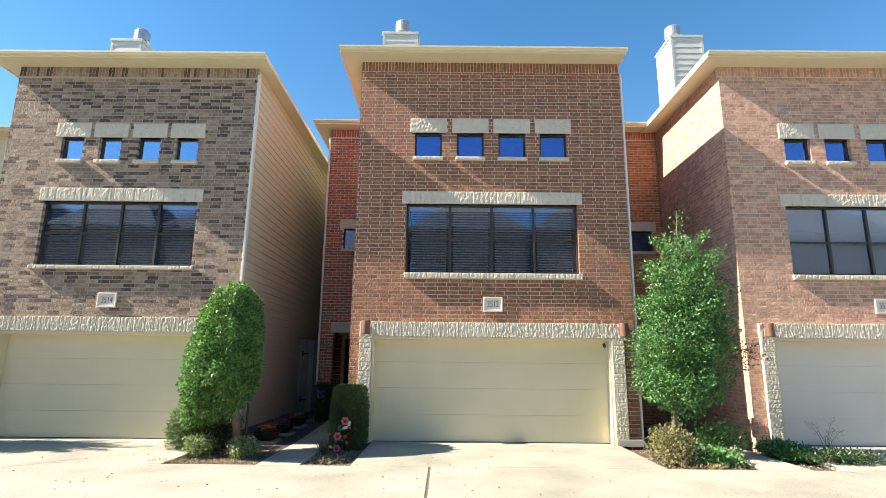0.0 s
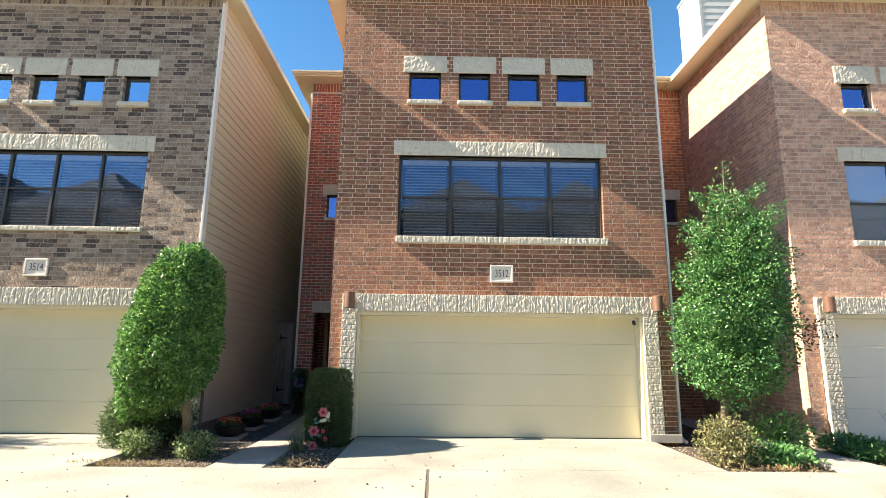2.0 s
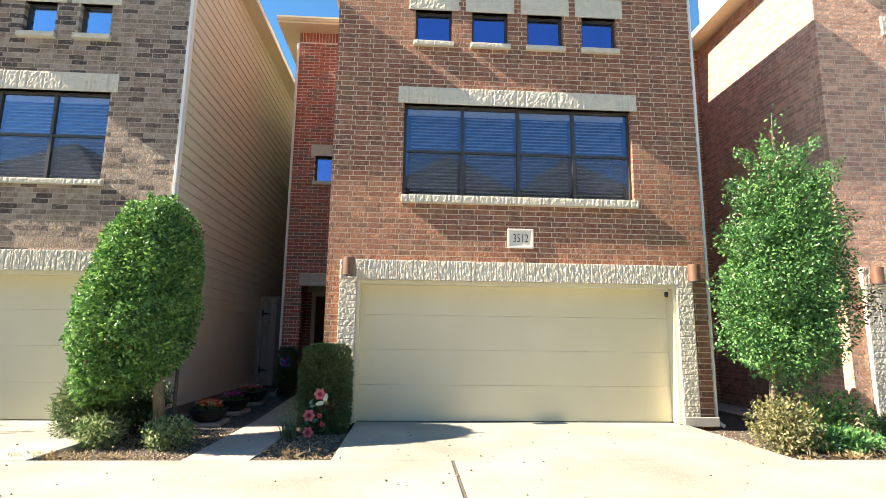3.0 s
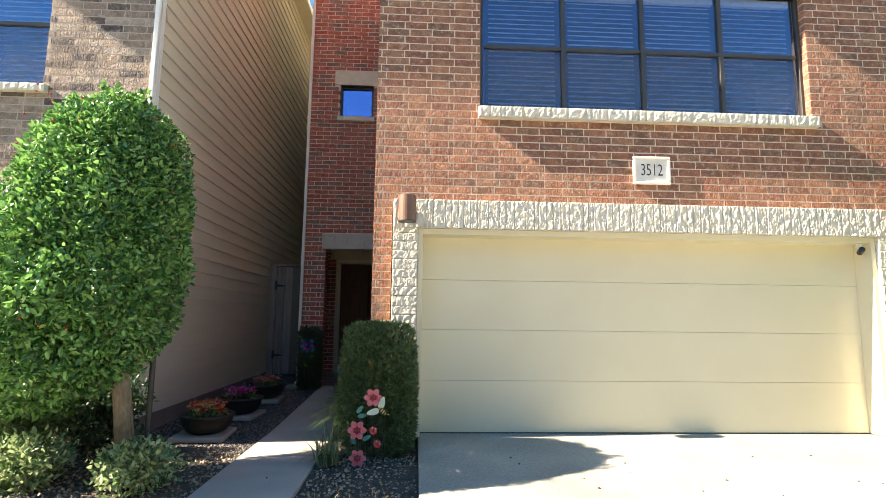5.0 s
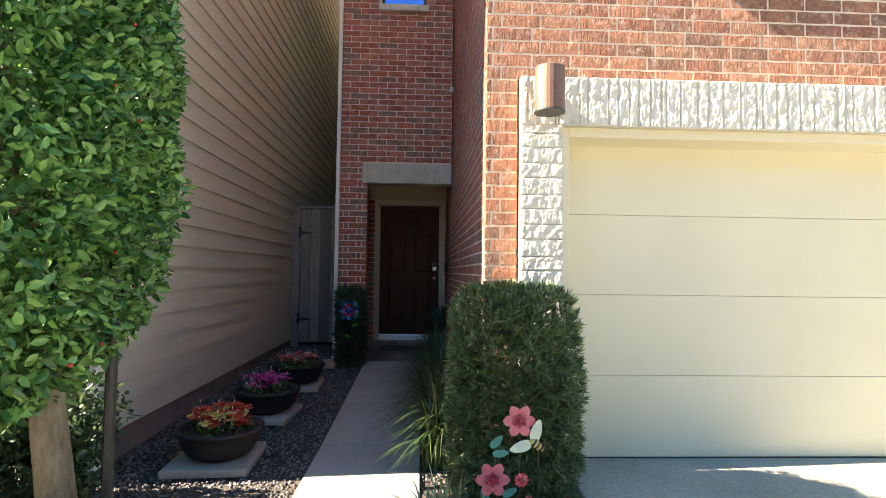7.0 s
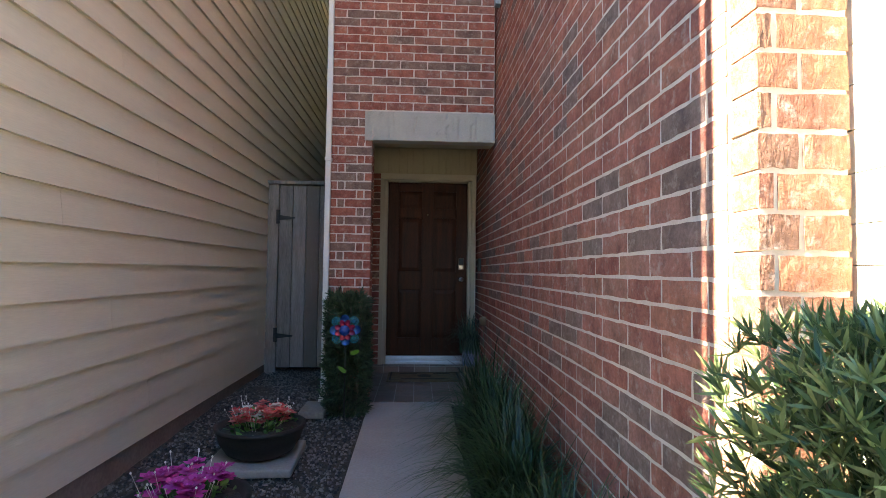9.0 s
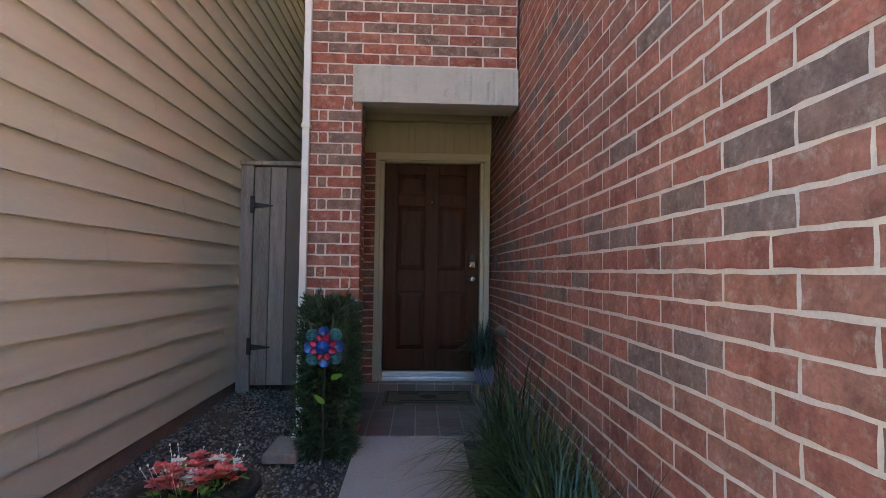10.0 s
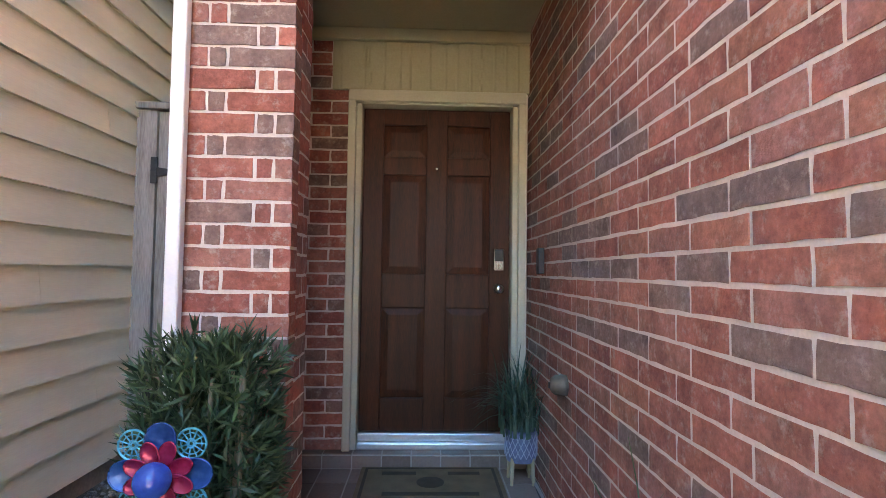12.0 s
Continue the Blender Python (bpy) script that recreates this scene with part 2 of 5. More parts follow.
M_COPPER = surface("copper_brown_metal", (0.14, 0.075, 0.052), (0.20, 0.11, 0.078), 10, 0.5, 0.15, 70, metal=0.2)
M_LEAF = leaf_surface("glossy_leaf", (0.034, 0.13, 0.032), (0.215, 0.43, 0.12), 0.28, 0.30)
M_LEAF_BRIGHT = leaf_surface("fresh_leaf", (0.024, 0.115, 0.036), (0.155, 0.36, 0.11), 0.36, 0.24)
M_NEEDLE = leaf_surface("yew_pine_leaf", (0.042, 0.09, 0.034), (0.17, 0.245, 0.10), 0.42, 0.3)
# darker copy of the yew-pine leaf, with shade put into its green
M_NEEDLE_SHADED = leaf_surface("painted_shade_yew_leaf", (0.024, 0.058, 0.026), (0.09, 0.15, 0.072), 0.42, 0.3)
M_POT_GRASS = leaf_surface("blue_green_blade", (0.03, 0.075, 0.05), (0.12, 0.21, 0.145), 0.45, 0.3)
M_GRASS = leaf_surface("grass_blade", (0.018, 0.044, 0.016), (0.075, 0.13, 0.045), 0.4, 0.25)
M_BARK = surface("grey_brown_bark", (0.13, 0.10, 0.07), (0.30, 0.25, 0.18), 14, 0.9, 0.9, 60, stretch=(1, 1, 0.35), depth=0.01)


# ---- mesh helpers ----
class Mesh:
    """Collects boxes, tubes and lathed shapes into one mesh."""

    def __init__(self):
        self.v, self.f = [], []

    def add(self, verts, faces):
        n = len(self.v)
        self.v.extend(tuple(p) for p in verts)
        self.f.extend([tuple(i + n for i in f) for f in faces])
        return self

    def box(self, x0, x1, y0, y1, z0, z1):
        vs = [(x, y, z) for z in (z0, z1) for y in (y0, y1) for x in (x0, x1)]
        return self.add(vs, [(0, 2, 3, 1), (4, 5, 7, 6), (0, 1, 5, 4), (2, 6, 7, 3), (0, 4, 6, 2), (1, 3, 7, 5)])

    def rbox(self, x0, x1, y0, y1, z0, z1, r=0.006):
        """A box with chamfered edges."""
        b = bmesh.new()
        bmesh.ops.create_cube(b, size=1)
        bmesh.ops.transform(b, verts=b.verts, matrix=Matrix.LocRotScale(((x0 + x1) / 2, (y0 + y1) / 2, (z0 + z1) / 2), None, (x1 - x0, y1 - y0, z1 - z0)))
        bmesh.ops.bevel(b, geom=list(b.edges), offset=r, segments=2, affect="EDGES", profile=0.5)
        b.verts.index_update()
        self.add([p.co[:] for p in b.verts], [tuple(p.index for p in f.verts) for f in b.faces])
        b.free()
        return self

    def lathe(self, profile, x=0, y=0, z=0, n=24, m=None):
        """profile: (radius, height) pairs from bottom to top."""
        vs, fs = [], []
        for r, h in profile:
            for k in range(n):
                a = 2 * math.pi * k / n
                p = Vector((r * math.cos(a), r * math.sin(a), h))
                if m:
                    p = m @ p
                vs.append((p.x + x, p.y + y, p.z + z))
        for j in range(len(profile) - 1):
            for k in range(n):
                a, b = j * n + k, j * n + (k + 1) % n
                fs.append((a, b, b + n, a + n))
        fs.append(tuple(range(n - 1, -1, -1)))
        fs.append(tuple((len(profile) - 1) * n + k for k in range(n)))
        return self.add(vs, fs)

    def tube(self, pts, r, n=8):
        """A round bar along points; r is one radius or one per point."""
        pts = [Vector(p) for p in pts]
        rs = r if isinstance(r, (list, tuple)) else [r] * len(pts)
        vs, fs = [], []
        for i, p in enumerate(pts):
            d = (pts[min(i + 1, len(pts) - 1)] - pts[max(i - 1, 0)]).normalized()
            a = d.cross(Vector((0, 0, 1)) if abs(d.z) < 0.9 else Vector((1, 0, 0))).normalized()
            b = d.cross(a)
            for k in range(n):
                w = 2 * math.pi * k / n
                vs.append(p + rs[i] * (math.cos(w) * a + math.sin(w) * b))
        for i in range(len(pts) - 1):
            for k in range(n):
                a, b = i * n + k, i * n + (k + 1) % n
                fs.append((a, b, b + n, a + n))
        fs.append(tuple(range(n - 1, -1, -1)))
        fs.append(tuple((len(pts) - 1) * n + k for k in range(n)))
        return self.add(vs, fs)

    def data(self, name, material, smooth=False):
        me = bpy.data.meshes.new(name)
        me.from_pydata(self.v, [], self.f)
        b = bmesh.new()
        b.from_mesh(me)
        bmesh.ops.recalc_face_normals(b, faces=b.faces)
        b.to_mesh(me)
        b.free()
        if smooth:
            for p in me.polygons:
                p.use_smooth = True
        me.materials.append(material)
        return me


def part(name, mesh, material, parent, label="", smooth=False):
    ob = new(name, mesh.data(name, material, smooth) if isinstance(mesh, Mesh) else mesh)
    ob.parent = parent
    if label:
        tagged(ob, label)
    return ob


def thing(name, label, category, place=(0, 0, 0), group="", kind="", mesh=None, material=None, smooth=False):
    ob = new(name, mesh.data(name, material, smooth) if mesh else None)
    ob.location = place
    return tagged(ob, label, category, group, kind)


def raw_mesh(name, verts, faces, material):
    me = bpy.data.meshes.new(name)
    me.from_pydata(verts, [], faces)
    me.materials.append(material)
    return me


# ---- walls of brick ----
COURSE, MODULE, JOINT = 0.0757, 0.242, 0.012
rng = random.Random(7)


class Plane:
    """A wall's own axes: u along it, n out of its face, z up."""

    def __init__(self, origin, u, n):
        self.o, self.u, self.n = Vector(origin), Vector(u), Vector(n)

    def at(self, u, n, z):
        return self.o + u * self.u + n * self.n + Vector((0, 0, z))


def slab(plane, u0, u1, z0, z1, n0, n1, holes):
    """A wall slab with rectangular holes through it, as one closed shell, a little shy of the bricks' ends."""
    u0, u1 = u0 + 0.004, u1 - 0.004
    z0 = -0.2 if z0 == 0 else z0
    holes = [(h[0] - 0.004, h[1] + 0.004, h[2], h[3]) for h in holes]
    us = sorted({u0, u1, *[min(max(h[k], u0), u1) for h in holes for k in (0, 1)]})
    zs = sorted({z0, z1, *[min(max(h[k], z0), z1) for h in holes for k in (2, 3)]})
    nu, nz = len(us), len(zs)

    def solid(i, j):
        if not (0 <= i < nu - 1 and 0 <= j < nz - 1):
            return False
        um, zm = (us[i] + us[i + 1]) / 2, (zs[j] + zs[j + 1]) / 2
        return not any(h[0] < um < h[1] and h[2] < zm < h[3] for h in holes)

    vs = [plane.at(u, n, z) for n in (n0, n1) for z in zs for u in us]
    at = lambda i, j, k: k * nu * nz + j * nu + i
    fs = []
    for j in range(nz - 1):
        for i in range(nu - 1):
            if not solid(i, j):
                continue
            c = [(i, j), (i + 1, j), (i + 1, j + 1), (i, j + 1)]
            fs.append(tuple(at(*p, 1) for p in c))
            fs.append(tuple(at(*p, 0) for p in reversed(c)))
            for (p, q), near in zip(zip(c, c[1:] + c[:1]), ((i, j - 1), (i + 1, j), (i, j + 1), (i - 1, j))):
                if not solid(*near):
                    fs.append((at(*p, 0), at(*q, 0), at(*q, 1), at(*p, 1)))
    used = sorted({k for f in fs for k in f})
    slot = {k: n for n, k in enumerate(used)}
    return Mesh().add([vs[k] for k in used], [tuple(slot[k] for k in f) for f in fs])


def column_list(u0, u1, z0, z1):
    """The narrow porch column: a stretcher and two headers in turn."""
    out, row, z, rise = [], 0, -0.0892, 0.0778
    head = (u1 - u0 - 0.235) / 2
    while z + rise < z1 + 0.05:
        cuts = [u0, u0 + head, u0 + 2 * head, u1] if row % 2 else [u0, u1 - 2 * head, u1 - head, u1]
        out.extend((a + (JOINT / 2 if a > u0 else 0), b - (JOINT / 2 if b < u1 else 0), z + JOINT / 2, min(z + rise, z1) - JOINT / 2) for a, b in zip(cuts, cuts[1:]))
        z, row = z + rise, row + 1
    return out


# course height, brick and joint, where the joints of even and odd courses fall, and a height at which a course begins
PLAIN_BOND = (COURSE, MODULE, 0.0, 0.5, -2 * COURSE)
THIRD_BOND = (COURSE, MODULE, 0.34, 0.65, -2 * COURSE)
FRONT_BOND = (0.0833, 0.245, 0.37, 0.15, 2.36 - 30 * 0.0833)


def brick_list(u0, u1, z0, z1, holes, soldier_top=False, bond=PLAIN_BOND):
    """Rectangles (ua, ub, za, zb) of a running bond, cut at the openings."""
    out = []
    rise, length, even, odd, start = bond
    top = z1 - (0.245 if soldier_top else 0)
    z, row = start, 0
    while z + rise * 0.6 < top + 1e-6:
        za, zb = z + JOINT / 2, min(z + rise, top) - JOINT / 2
        cuts = [(h[0], h[1]) for h in holes if h[2] < (za + zb) / 2 < h[3]]
        u = u0 - length * (1 - (odd if row % 2 else even))
        while u < u1:
            segs = [(max(u, u0), min(u + length, u1))] if u + length > u0 else []
            for a, b in cuts:
                segs = [s for p, q in segs for s in ((p, min(q, a)), (max(p, b), q)) if s[1] > s[0]]
            for p, q in segs:
                if q - p > 0.035:
                    ends = [u0, u1] + [e for c in cuts for e in c]
                    a = p if any(abs(p - e) < 1e-6 for e in ends) else p + JOINT / 2
                    b = q if any(abs(q - e) < 1e-6 for e in ends) else q - JOINT / 2
                    out.append((a, b, za, zb))
            u += length
        z += rise
        row += 1
    if soldier_top:
        u = u0
        while u + 0.03 < u1:
            out.append((u + JOINT / 2, min(u + COURSE, u1) - JOINT / 2, top + JOINT / 2, z1 - JOINT / 2))
            u += COURSE
    return out


NU, NZ = 5, 2


def brick_faces():
    """A 5 by 2 cell front, and a skirt back from its rim."""
    at = lambda i, j: j * (NU + 1) + i
    fs = [(at(i, j), at(i + 1, j), at(i + 1, j + 1), at(i, j + 1)) for j in range(NZ) for i in range(NU)]
    n = (NU + 1) * (NZ + 1)
    rim = [at(i, 0) for i in range(NU)] + [at(NU, j) for j in range(NZ)] + [at(i, NZ) for i in range(NU, 0, -1)] + [at(0, j) for j in range(NZ, 0, -1)]
    fs += [(rim[k], n + k, n + (k + 1) % len(rim), rim[(k + 1) % len(rim)]) for k in range(len(rim))]
    return fs, rim


BRICK_FACES, BRICK_RIM = brick_faces()


def brick_verts(w, h, depth, r):
    """Front face first, worn and uneven at its rim; w along u, h up."""
    j = lambda s: r.uniform(-s, s)
    front = []
    for b in range(NZ + 1):
        for a in range(NU + 1):
            rim = a in (0, NU) or b in (0, NZ)
            corner = a in (0, NU) and b in (0, NZ)
            u, z = w * a / NU + (j(0.0022) if rim else 0), h * b / NZ + (j(0.0022) if rim else 0)
            d = (-0.0012 if corner else -0.0006) + j(0.0005) if rim else j(0.0007)
            front.append((u, d, z))
    back = [(front[k][0], -depth, front[k][2]) for k in BRICK_RIM]
    return front + back


def lay_bricks(wall, plane, rects, key, near, depth=0.095):
    """Bricks inside near(u, z) are objects under the wall; the rest is one joined mesh."""
    single, field = M_BRICK[key]
    ux, nx = plane.u, plane.n
    turn = Matrix((ux, nx, Vector((0, 0, 1)))).transposed().to_4x4()
    shared, verts, faces, made = {}, [], [], 0
    r = random.Random(len(rects))
    moulds = {}
    for ua, ub, za, zb in rects:
        w, h, out = ub - ua, zb - za, r.uniform(0.0, 0.0016)
        if made < 300 and near(ua, za):
            k = (round(w, 2), round(h, 2), r.randrange(5))
            if k not in shared:
                shared[k] = raw_mesh("brick", brick_verts(w, h, depth, r), BRICK_FACES, single)
            ob = new("brick", shared[k])
            ob.parent = wall
            ob.matrix_basis = Matrix.Translation(plane.at(ua, out, za)) @ turn
            made += 1
        else:
            n = len(verts)
            k = (round(w, 3), round(h, 3), r.randrange(12))
            if k not in moulds:
                moulds[k] = brick_verts(w, h, depth, r)
            ox, oy, oz = plane.at(ua, out, za)
            verts.extend((ox + u * ux.x + d * nx.x, oy + u * ux.y + d * nx.y, oz + z) for u, d, z in moulds[k])
            faces.extend(tuple(i + n for i in f) for f in BRICK_FACES)
    if verts:
        ob = new("brick_field", raw_mesh("brick_field", verts, faces, field))
        ob.parent = wall
        tagged(ob, kind="stuff")


LATER = []


def brick_wall(house, plane, u0, u1, z0, z1, holes, key, near=lambda u, z: False, soldier=False, label="", thick=0.2, bond=THIRD_BOND):
    wall = part("wall", slab(plane, u0, u1, z0, z1, -thick, -0.0018, holes), M_MORTAR_OF[key], house, label)
    LATER.append((wall, plane, brick_list(u0, u1, z0, z1, holes, soldier, bond), key, near))
    return wall


def stone_block(x0, x1, y0, y1, z0, z1, cell=0.022, rough=0.012, seed=1):
    """Rock-faced stone: the front (-y) face is a broken relief, the rest is sawn."""
    nx, nz = max(2, int((x1 - x0) / cell)), max(2, int((z1 - z0) / cell))
    vs, fs = [], []
    for j in range(nz + 1):
        for i in range(nx + 1):
            x, z = x0 + (x1 - x0) * i / nx, z0 + (z1 - z0) * j / nz
            edge = i in (0, nx) or j in (0, nz)
            p = Vector((x * 26 + seed * 3.1, z * 15, seed))
            groove = 0.085 + 0.012 * math.sin(seed + 5 * math.floor(x / 0.085))
            joint = 1.3 if x1 - x0 > 1 and (x + 0.004 * noise.noise(p * 0.7)) % groove < 0.011 else 0
            d = 0 if edge else rough * (0.8 * noise.noise(p) + 0.55 * noise.noise(p * 2.6) + 0.35 - joint)
            vs.append((x, y0 - d, z))
    n = nx + 1
    for j in range(nz):
        for i in range(nx):
            fs.append((j * n + i, j * n + i + 1, (j + 1) * n + i + 1, (j + 1) * n + i))
    m = Mesh().add(vs, fs)
    c = [(x0, y0, z0), (x1, y0, z0), (x0, y0, z1), (x1, y0, z1), (x0, y1, z0), (x1, y1, z0), (x0, y1, z1), (x1, y1, z1)]
    return m.add(c, [(0, 4, 5, 1), (2, 3, 7, 6), (0, 2, 6, 4), (1, 5, 7, 3), (4, 6, 7, 5)])


# ---- the row of houses ----
FRONT, BACK = 11.22, 14.90


M_PALE_BLIND = surface("white_blind", (0.74, 0.74, 0.72), (0.80, 0.80, 0.78), 5, 0.6, 0.0)
M_DOOR_PALE = surface("pale_garage_paint", (0.68, 0.66, 0.60), (0.74, 0.72, 0.66), 1.6, 0.35, 0.1, 160, depth=0.0015)


def window_unit(house, x0, x1, z0, z1, y, cols, transom=None, lintel=None, sill=None, blind=False, seed=1, rough_lintel=True, label="", glass=None):
    """A fixed window set back in a brick opening, with its stone lintel and sill."""
    yf = y + 0.085
    w = new("window", None)
    w.parent = house
    tagged(w, label)
    f = 0.035
    fr = Mesh()
    for a, b, c, d in ((x0, x1, z0, z0 + f), (x0, x1, z1 - f, z1), (x0, x0 + f, z0 + f, z1 - f), (x1 - f, x1, z0 + f, z1 - f)):
        fr.rbox(a, b, yf, yf + 0.06, c, d, 0.004)
    part("window_frame", fr, M_BRONZE, w)
    xs = [x0 + f + (x1 - x0 - 2 * f) * k / cols for k in range(cols + 1)]
    for x in xs[1:-1]:
        part("mullion", Mesh().rbox(x - 0.024, x + 0.024, yf - 0.004, yf + 0.056, z0 + f, z1 - f, 0.004), M_BRONZE, w)
    zs = [z0 + f, z1 - f]
    if transom:
        zs = [z0 + f, transom, z1 - f]
        for a, b in zip(xs, xs[1:]):
            part("transom_bar", Mesh().rbox(a + 0.024, b - 0.024, yf + 0.002, yf + 0.05, transom - 0.02, transom + 0.02, 0.004), M_BRONZE, w)
    for a, b in zip(xs, xs[1:]):
        for c, d in zip(zs, zs[1:]):
            p = part("pane", Mesh().box(a + 0.004, b - 0.004, yf + 0.028, yf + 0.032, c + 0.004, d - 0.004), glass or (M_GLASS if cols > 1 else M_GLASS_BLUE), w)
            p.visible_shadow = False
        if transom:
            part("insect_screen", Mesh().box(a + 0.024, b - 0.024, yf + 0.018, yf + 0.020, z0 + f, transom - 0.02), M_SCREEN, w)
        if blind:
            sl, closed = Mesh(), "pale" in label
            pitch, deep, high = (0.046, 0.012, 0.048) if closed else (0.056, 0.034, 0.030)
            z, l, rt = z0 + 0.06, a + 0.075, b - 0.075
            if closed:
                l, rt = a + 0.03, b - 0.03
            while z < z1 - 0.13:
                sl.add([(l, yf + 0.07, z), (rt, yf + 0.07, z), (rt, yf + 0.07 + deep, z + high), (l, yf + 0.07 + deep, z + high),
                        (l, yf + 0.073, z - 0.002), (rt, yf + 0.073, z - 0.002), (rt, yf + 0.073 + deep, z + high - 0.002), (l, yf + 0.073 + deep, z + high - 0.002)],
                       [(0, 1, 2, 3), (7, 6, 5, 4), (0, 4, 5, 1), (3, 2, 6, 7)])
                z += pitch
            shade = part("window_blind", sl, M_PALE_BLIND if closed else M_BLIND, w)
            part("valance", Mesh().rbox(a + 0.028, b - 0.028, yf + 0.066, yf + 0.12, z1 - 0.125, z1 - 0.038, 0.004), M_PALE_BLIND if closed else M_BLIND, shade)
    # shallow box painted near-black in place of a real room's shade
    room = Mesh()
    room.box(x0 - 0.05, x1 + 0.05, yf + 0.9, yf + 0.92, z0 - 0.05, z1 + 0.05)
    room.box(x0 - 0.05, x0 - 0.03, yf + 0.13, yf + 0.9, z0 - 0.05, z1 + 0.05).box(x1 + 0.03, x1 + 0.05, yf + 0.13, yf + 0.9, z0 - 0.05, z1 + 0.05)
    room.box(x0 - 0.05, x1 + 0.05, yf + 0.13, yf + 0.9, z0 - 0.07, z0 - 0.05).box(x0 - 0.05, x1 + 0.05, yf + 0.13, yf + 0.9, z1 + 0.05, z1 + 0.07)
    part("room_lining", room, M_DARK_ROOM, w)
    if lintel:
        a, b, c, d = lintel
        part("lintel", stone_block(a, b, y - 0.018, y + 0.085, c, d, 0.025, 0.012 if rough_lintel else 0.004, seed), M_STONE, w)
    if sill:
        a, b, c, d = sill
        part("window_sill", stone_block(a, b, y - 0.066, y + 0.085, c, d, 0.02, 0.012, seed + 5), M_STONE, w)
    return w


def garage(house, x0, x1, top, y, jamb, lintel, paint=None, seed=1):
    """Stone surround, cream trim and a four-section door, set back in the opening."""
    part("garage_lintel", stone_block(lintel[0], lintel[1], y - 0.075, y + 0.1, lintel[2], lintel[3], 0.010, 0.009, seed), M_STONE, house, "rock-faced pale stone band over the garage door")
    for k, (a, b) in enumerate(((x0 - jamb, x0), (x1, x1 + jamb))):
        z, i = -0.05, 0
        while z < lintel[2] - 0.02:
            h = min((0.095, 0.085, 0.105, 0.09)[(i + k) % 4], lintel[2] - z)
            part("jamb_stone", stone_block(a + 0.002, b - 0.002, y - 0.075, y + 0.1, z + 0.0012, z + h - 0.0012, 0.010, 0.0065, seed + 7 * k + i), M_STONE, house)
            z, i = z + h, i + 1
    trim = Mesh()
    trim.rbox(x0, x0 + 0.05, y - 0.03, y + 0.26, -0.03, top, 0.004).rbox(x1 - 0.05, x1, y - 0.03, y + 0.26, -0.03, top, 0.004).rbox(x0 + 0.05, x1 - 0.05, y - 0.03, y + 0.26, top - 0.06, top, 0.004)
    part("garage_trim", trim, M_CREAM, house, "cream painted timber trim")
    door = new("garage_door", None)
    door.parent = house
    tagged(door, "closed cream sectional garage door with four panels")
    zs = [-0.03, 0.495, 1.02, 1.545, top - 0.035]
    for a, b in zip(zs, zs[1:]):
        part("panel", Mesh().rbox(x0 + 0.05, x1 - 0.05, y + 0.2, y + 0.245, a + 0.001, b - 0.001, 0.003), paint or M_DOOR_CREAM, door)
    part("bottom_seal", Mesh().box(x0 + 0.05, x1 - 0.05, y + 0.205, y + 0.24, -0.042, -0.024), M_BRONZE, door)


def eaves(house, x0, x1, y0, y1, z, over, sides=(1, 1), ridge=1.5, right=0.28):
    """A soffit with fascia and gutter, and a low hipped roof above it."""
    a, b = x0 - over * sides[0], x1 + right * sides[1]
    f = y0 - over
    part("soffit", Mesh().box(a, b, f, y1, z, z + 0.02), M_CREAM, house)
    fas = Mesh().box(a, b, f - 0.02, f, z - 0.02, z + 0.11)
    if sides[0]:
        fas.box(a - 0.02, a, f - 0.02, y1, z - 0.02, z + 0.11)
    if sides[1]:
        fas.box(b, b + 0.02, f - 0.02, y1, z - 0.02, z + 0.11)
    part("fascia", fas, M_CREAM, house)
    g = Mesh()
    prof = [(0.0, 0.02), (-0.05, 0.02), (-0.075, 0.045), (-0.10, 0.055), (-0.10, 0.095), (-0.09, 0.095), (-0.09, 0.075), (0.0, 0.075)]
    vs = [(x, f - 0.02 + d, z + h) for x in (a - 0.03, b + 0.03) for d, h in prof]
    k = len(prof)
    g.add(vs, [(i, (i + 1) % k, k + (i + 1) % k, k + i) for i in range(k)] + [tuple(range(k)), tuple(range(2 * k - 1, k - 1, -1))])
    part("gutter", g, M_CREAM, house, "cream metal gutter")
    zt = z + 0.11
    d = min(b - a, y1 - f) / 2
    rf = Mesh().add([(a, f, zt), (b, f, zt), (b, y1, zt), (a, y1, zt), (a + d, f + d, zt + ridge), (b - d, f + d, zt + ridge), (b - d, y1 - d, zt + ridge), (a + d, y1 - d, zt + ridge)],
                    [(0, 1, 5, 4), (1, 2, 6, 5), (2, 3, 7, 6), (3, 0, 4, 7), (4, 5, 6, 7), (3, 2, 1, 0)])
    part("roof", rf, M_ROOF, house)


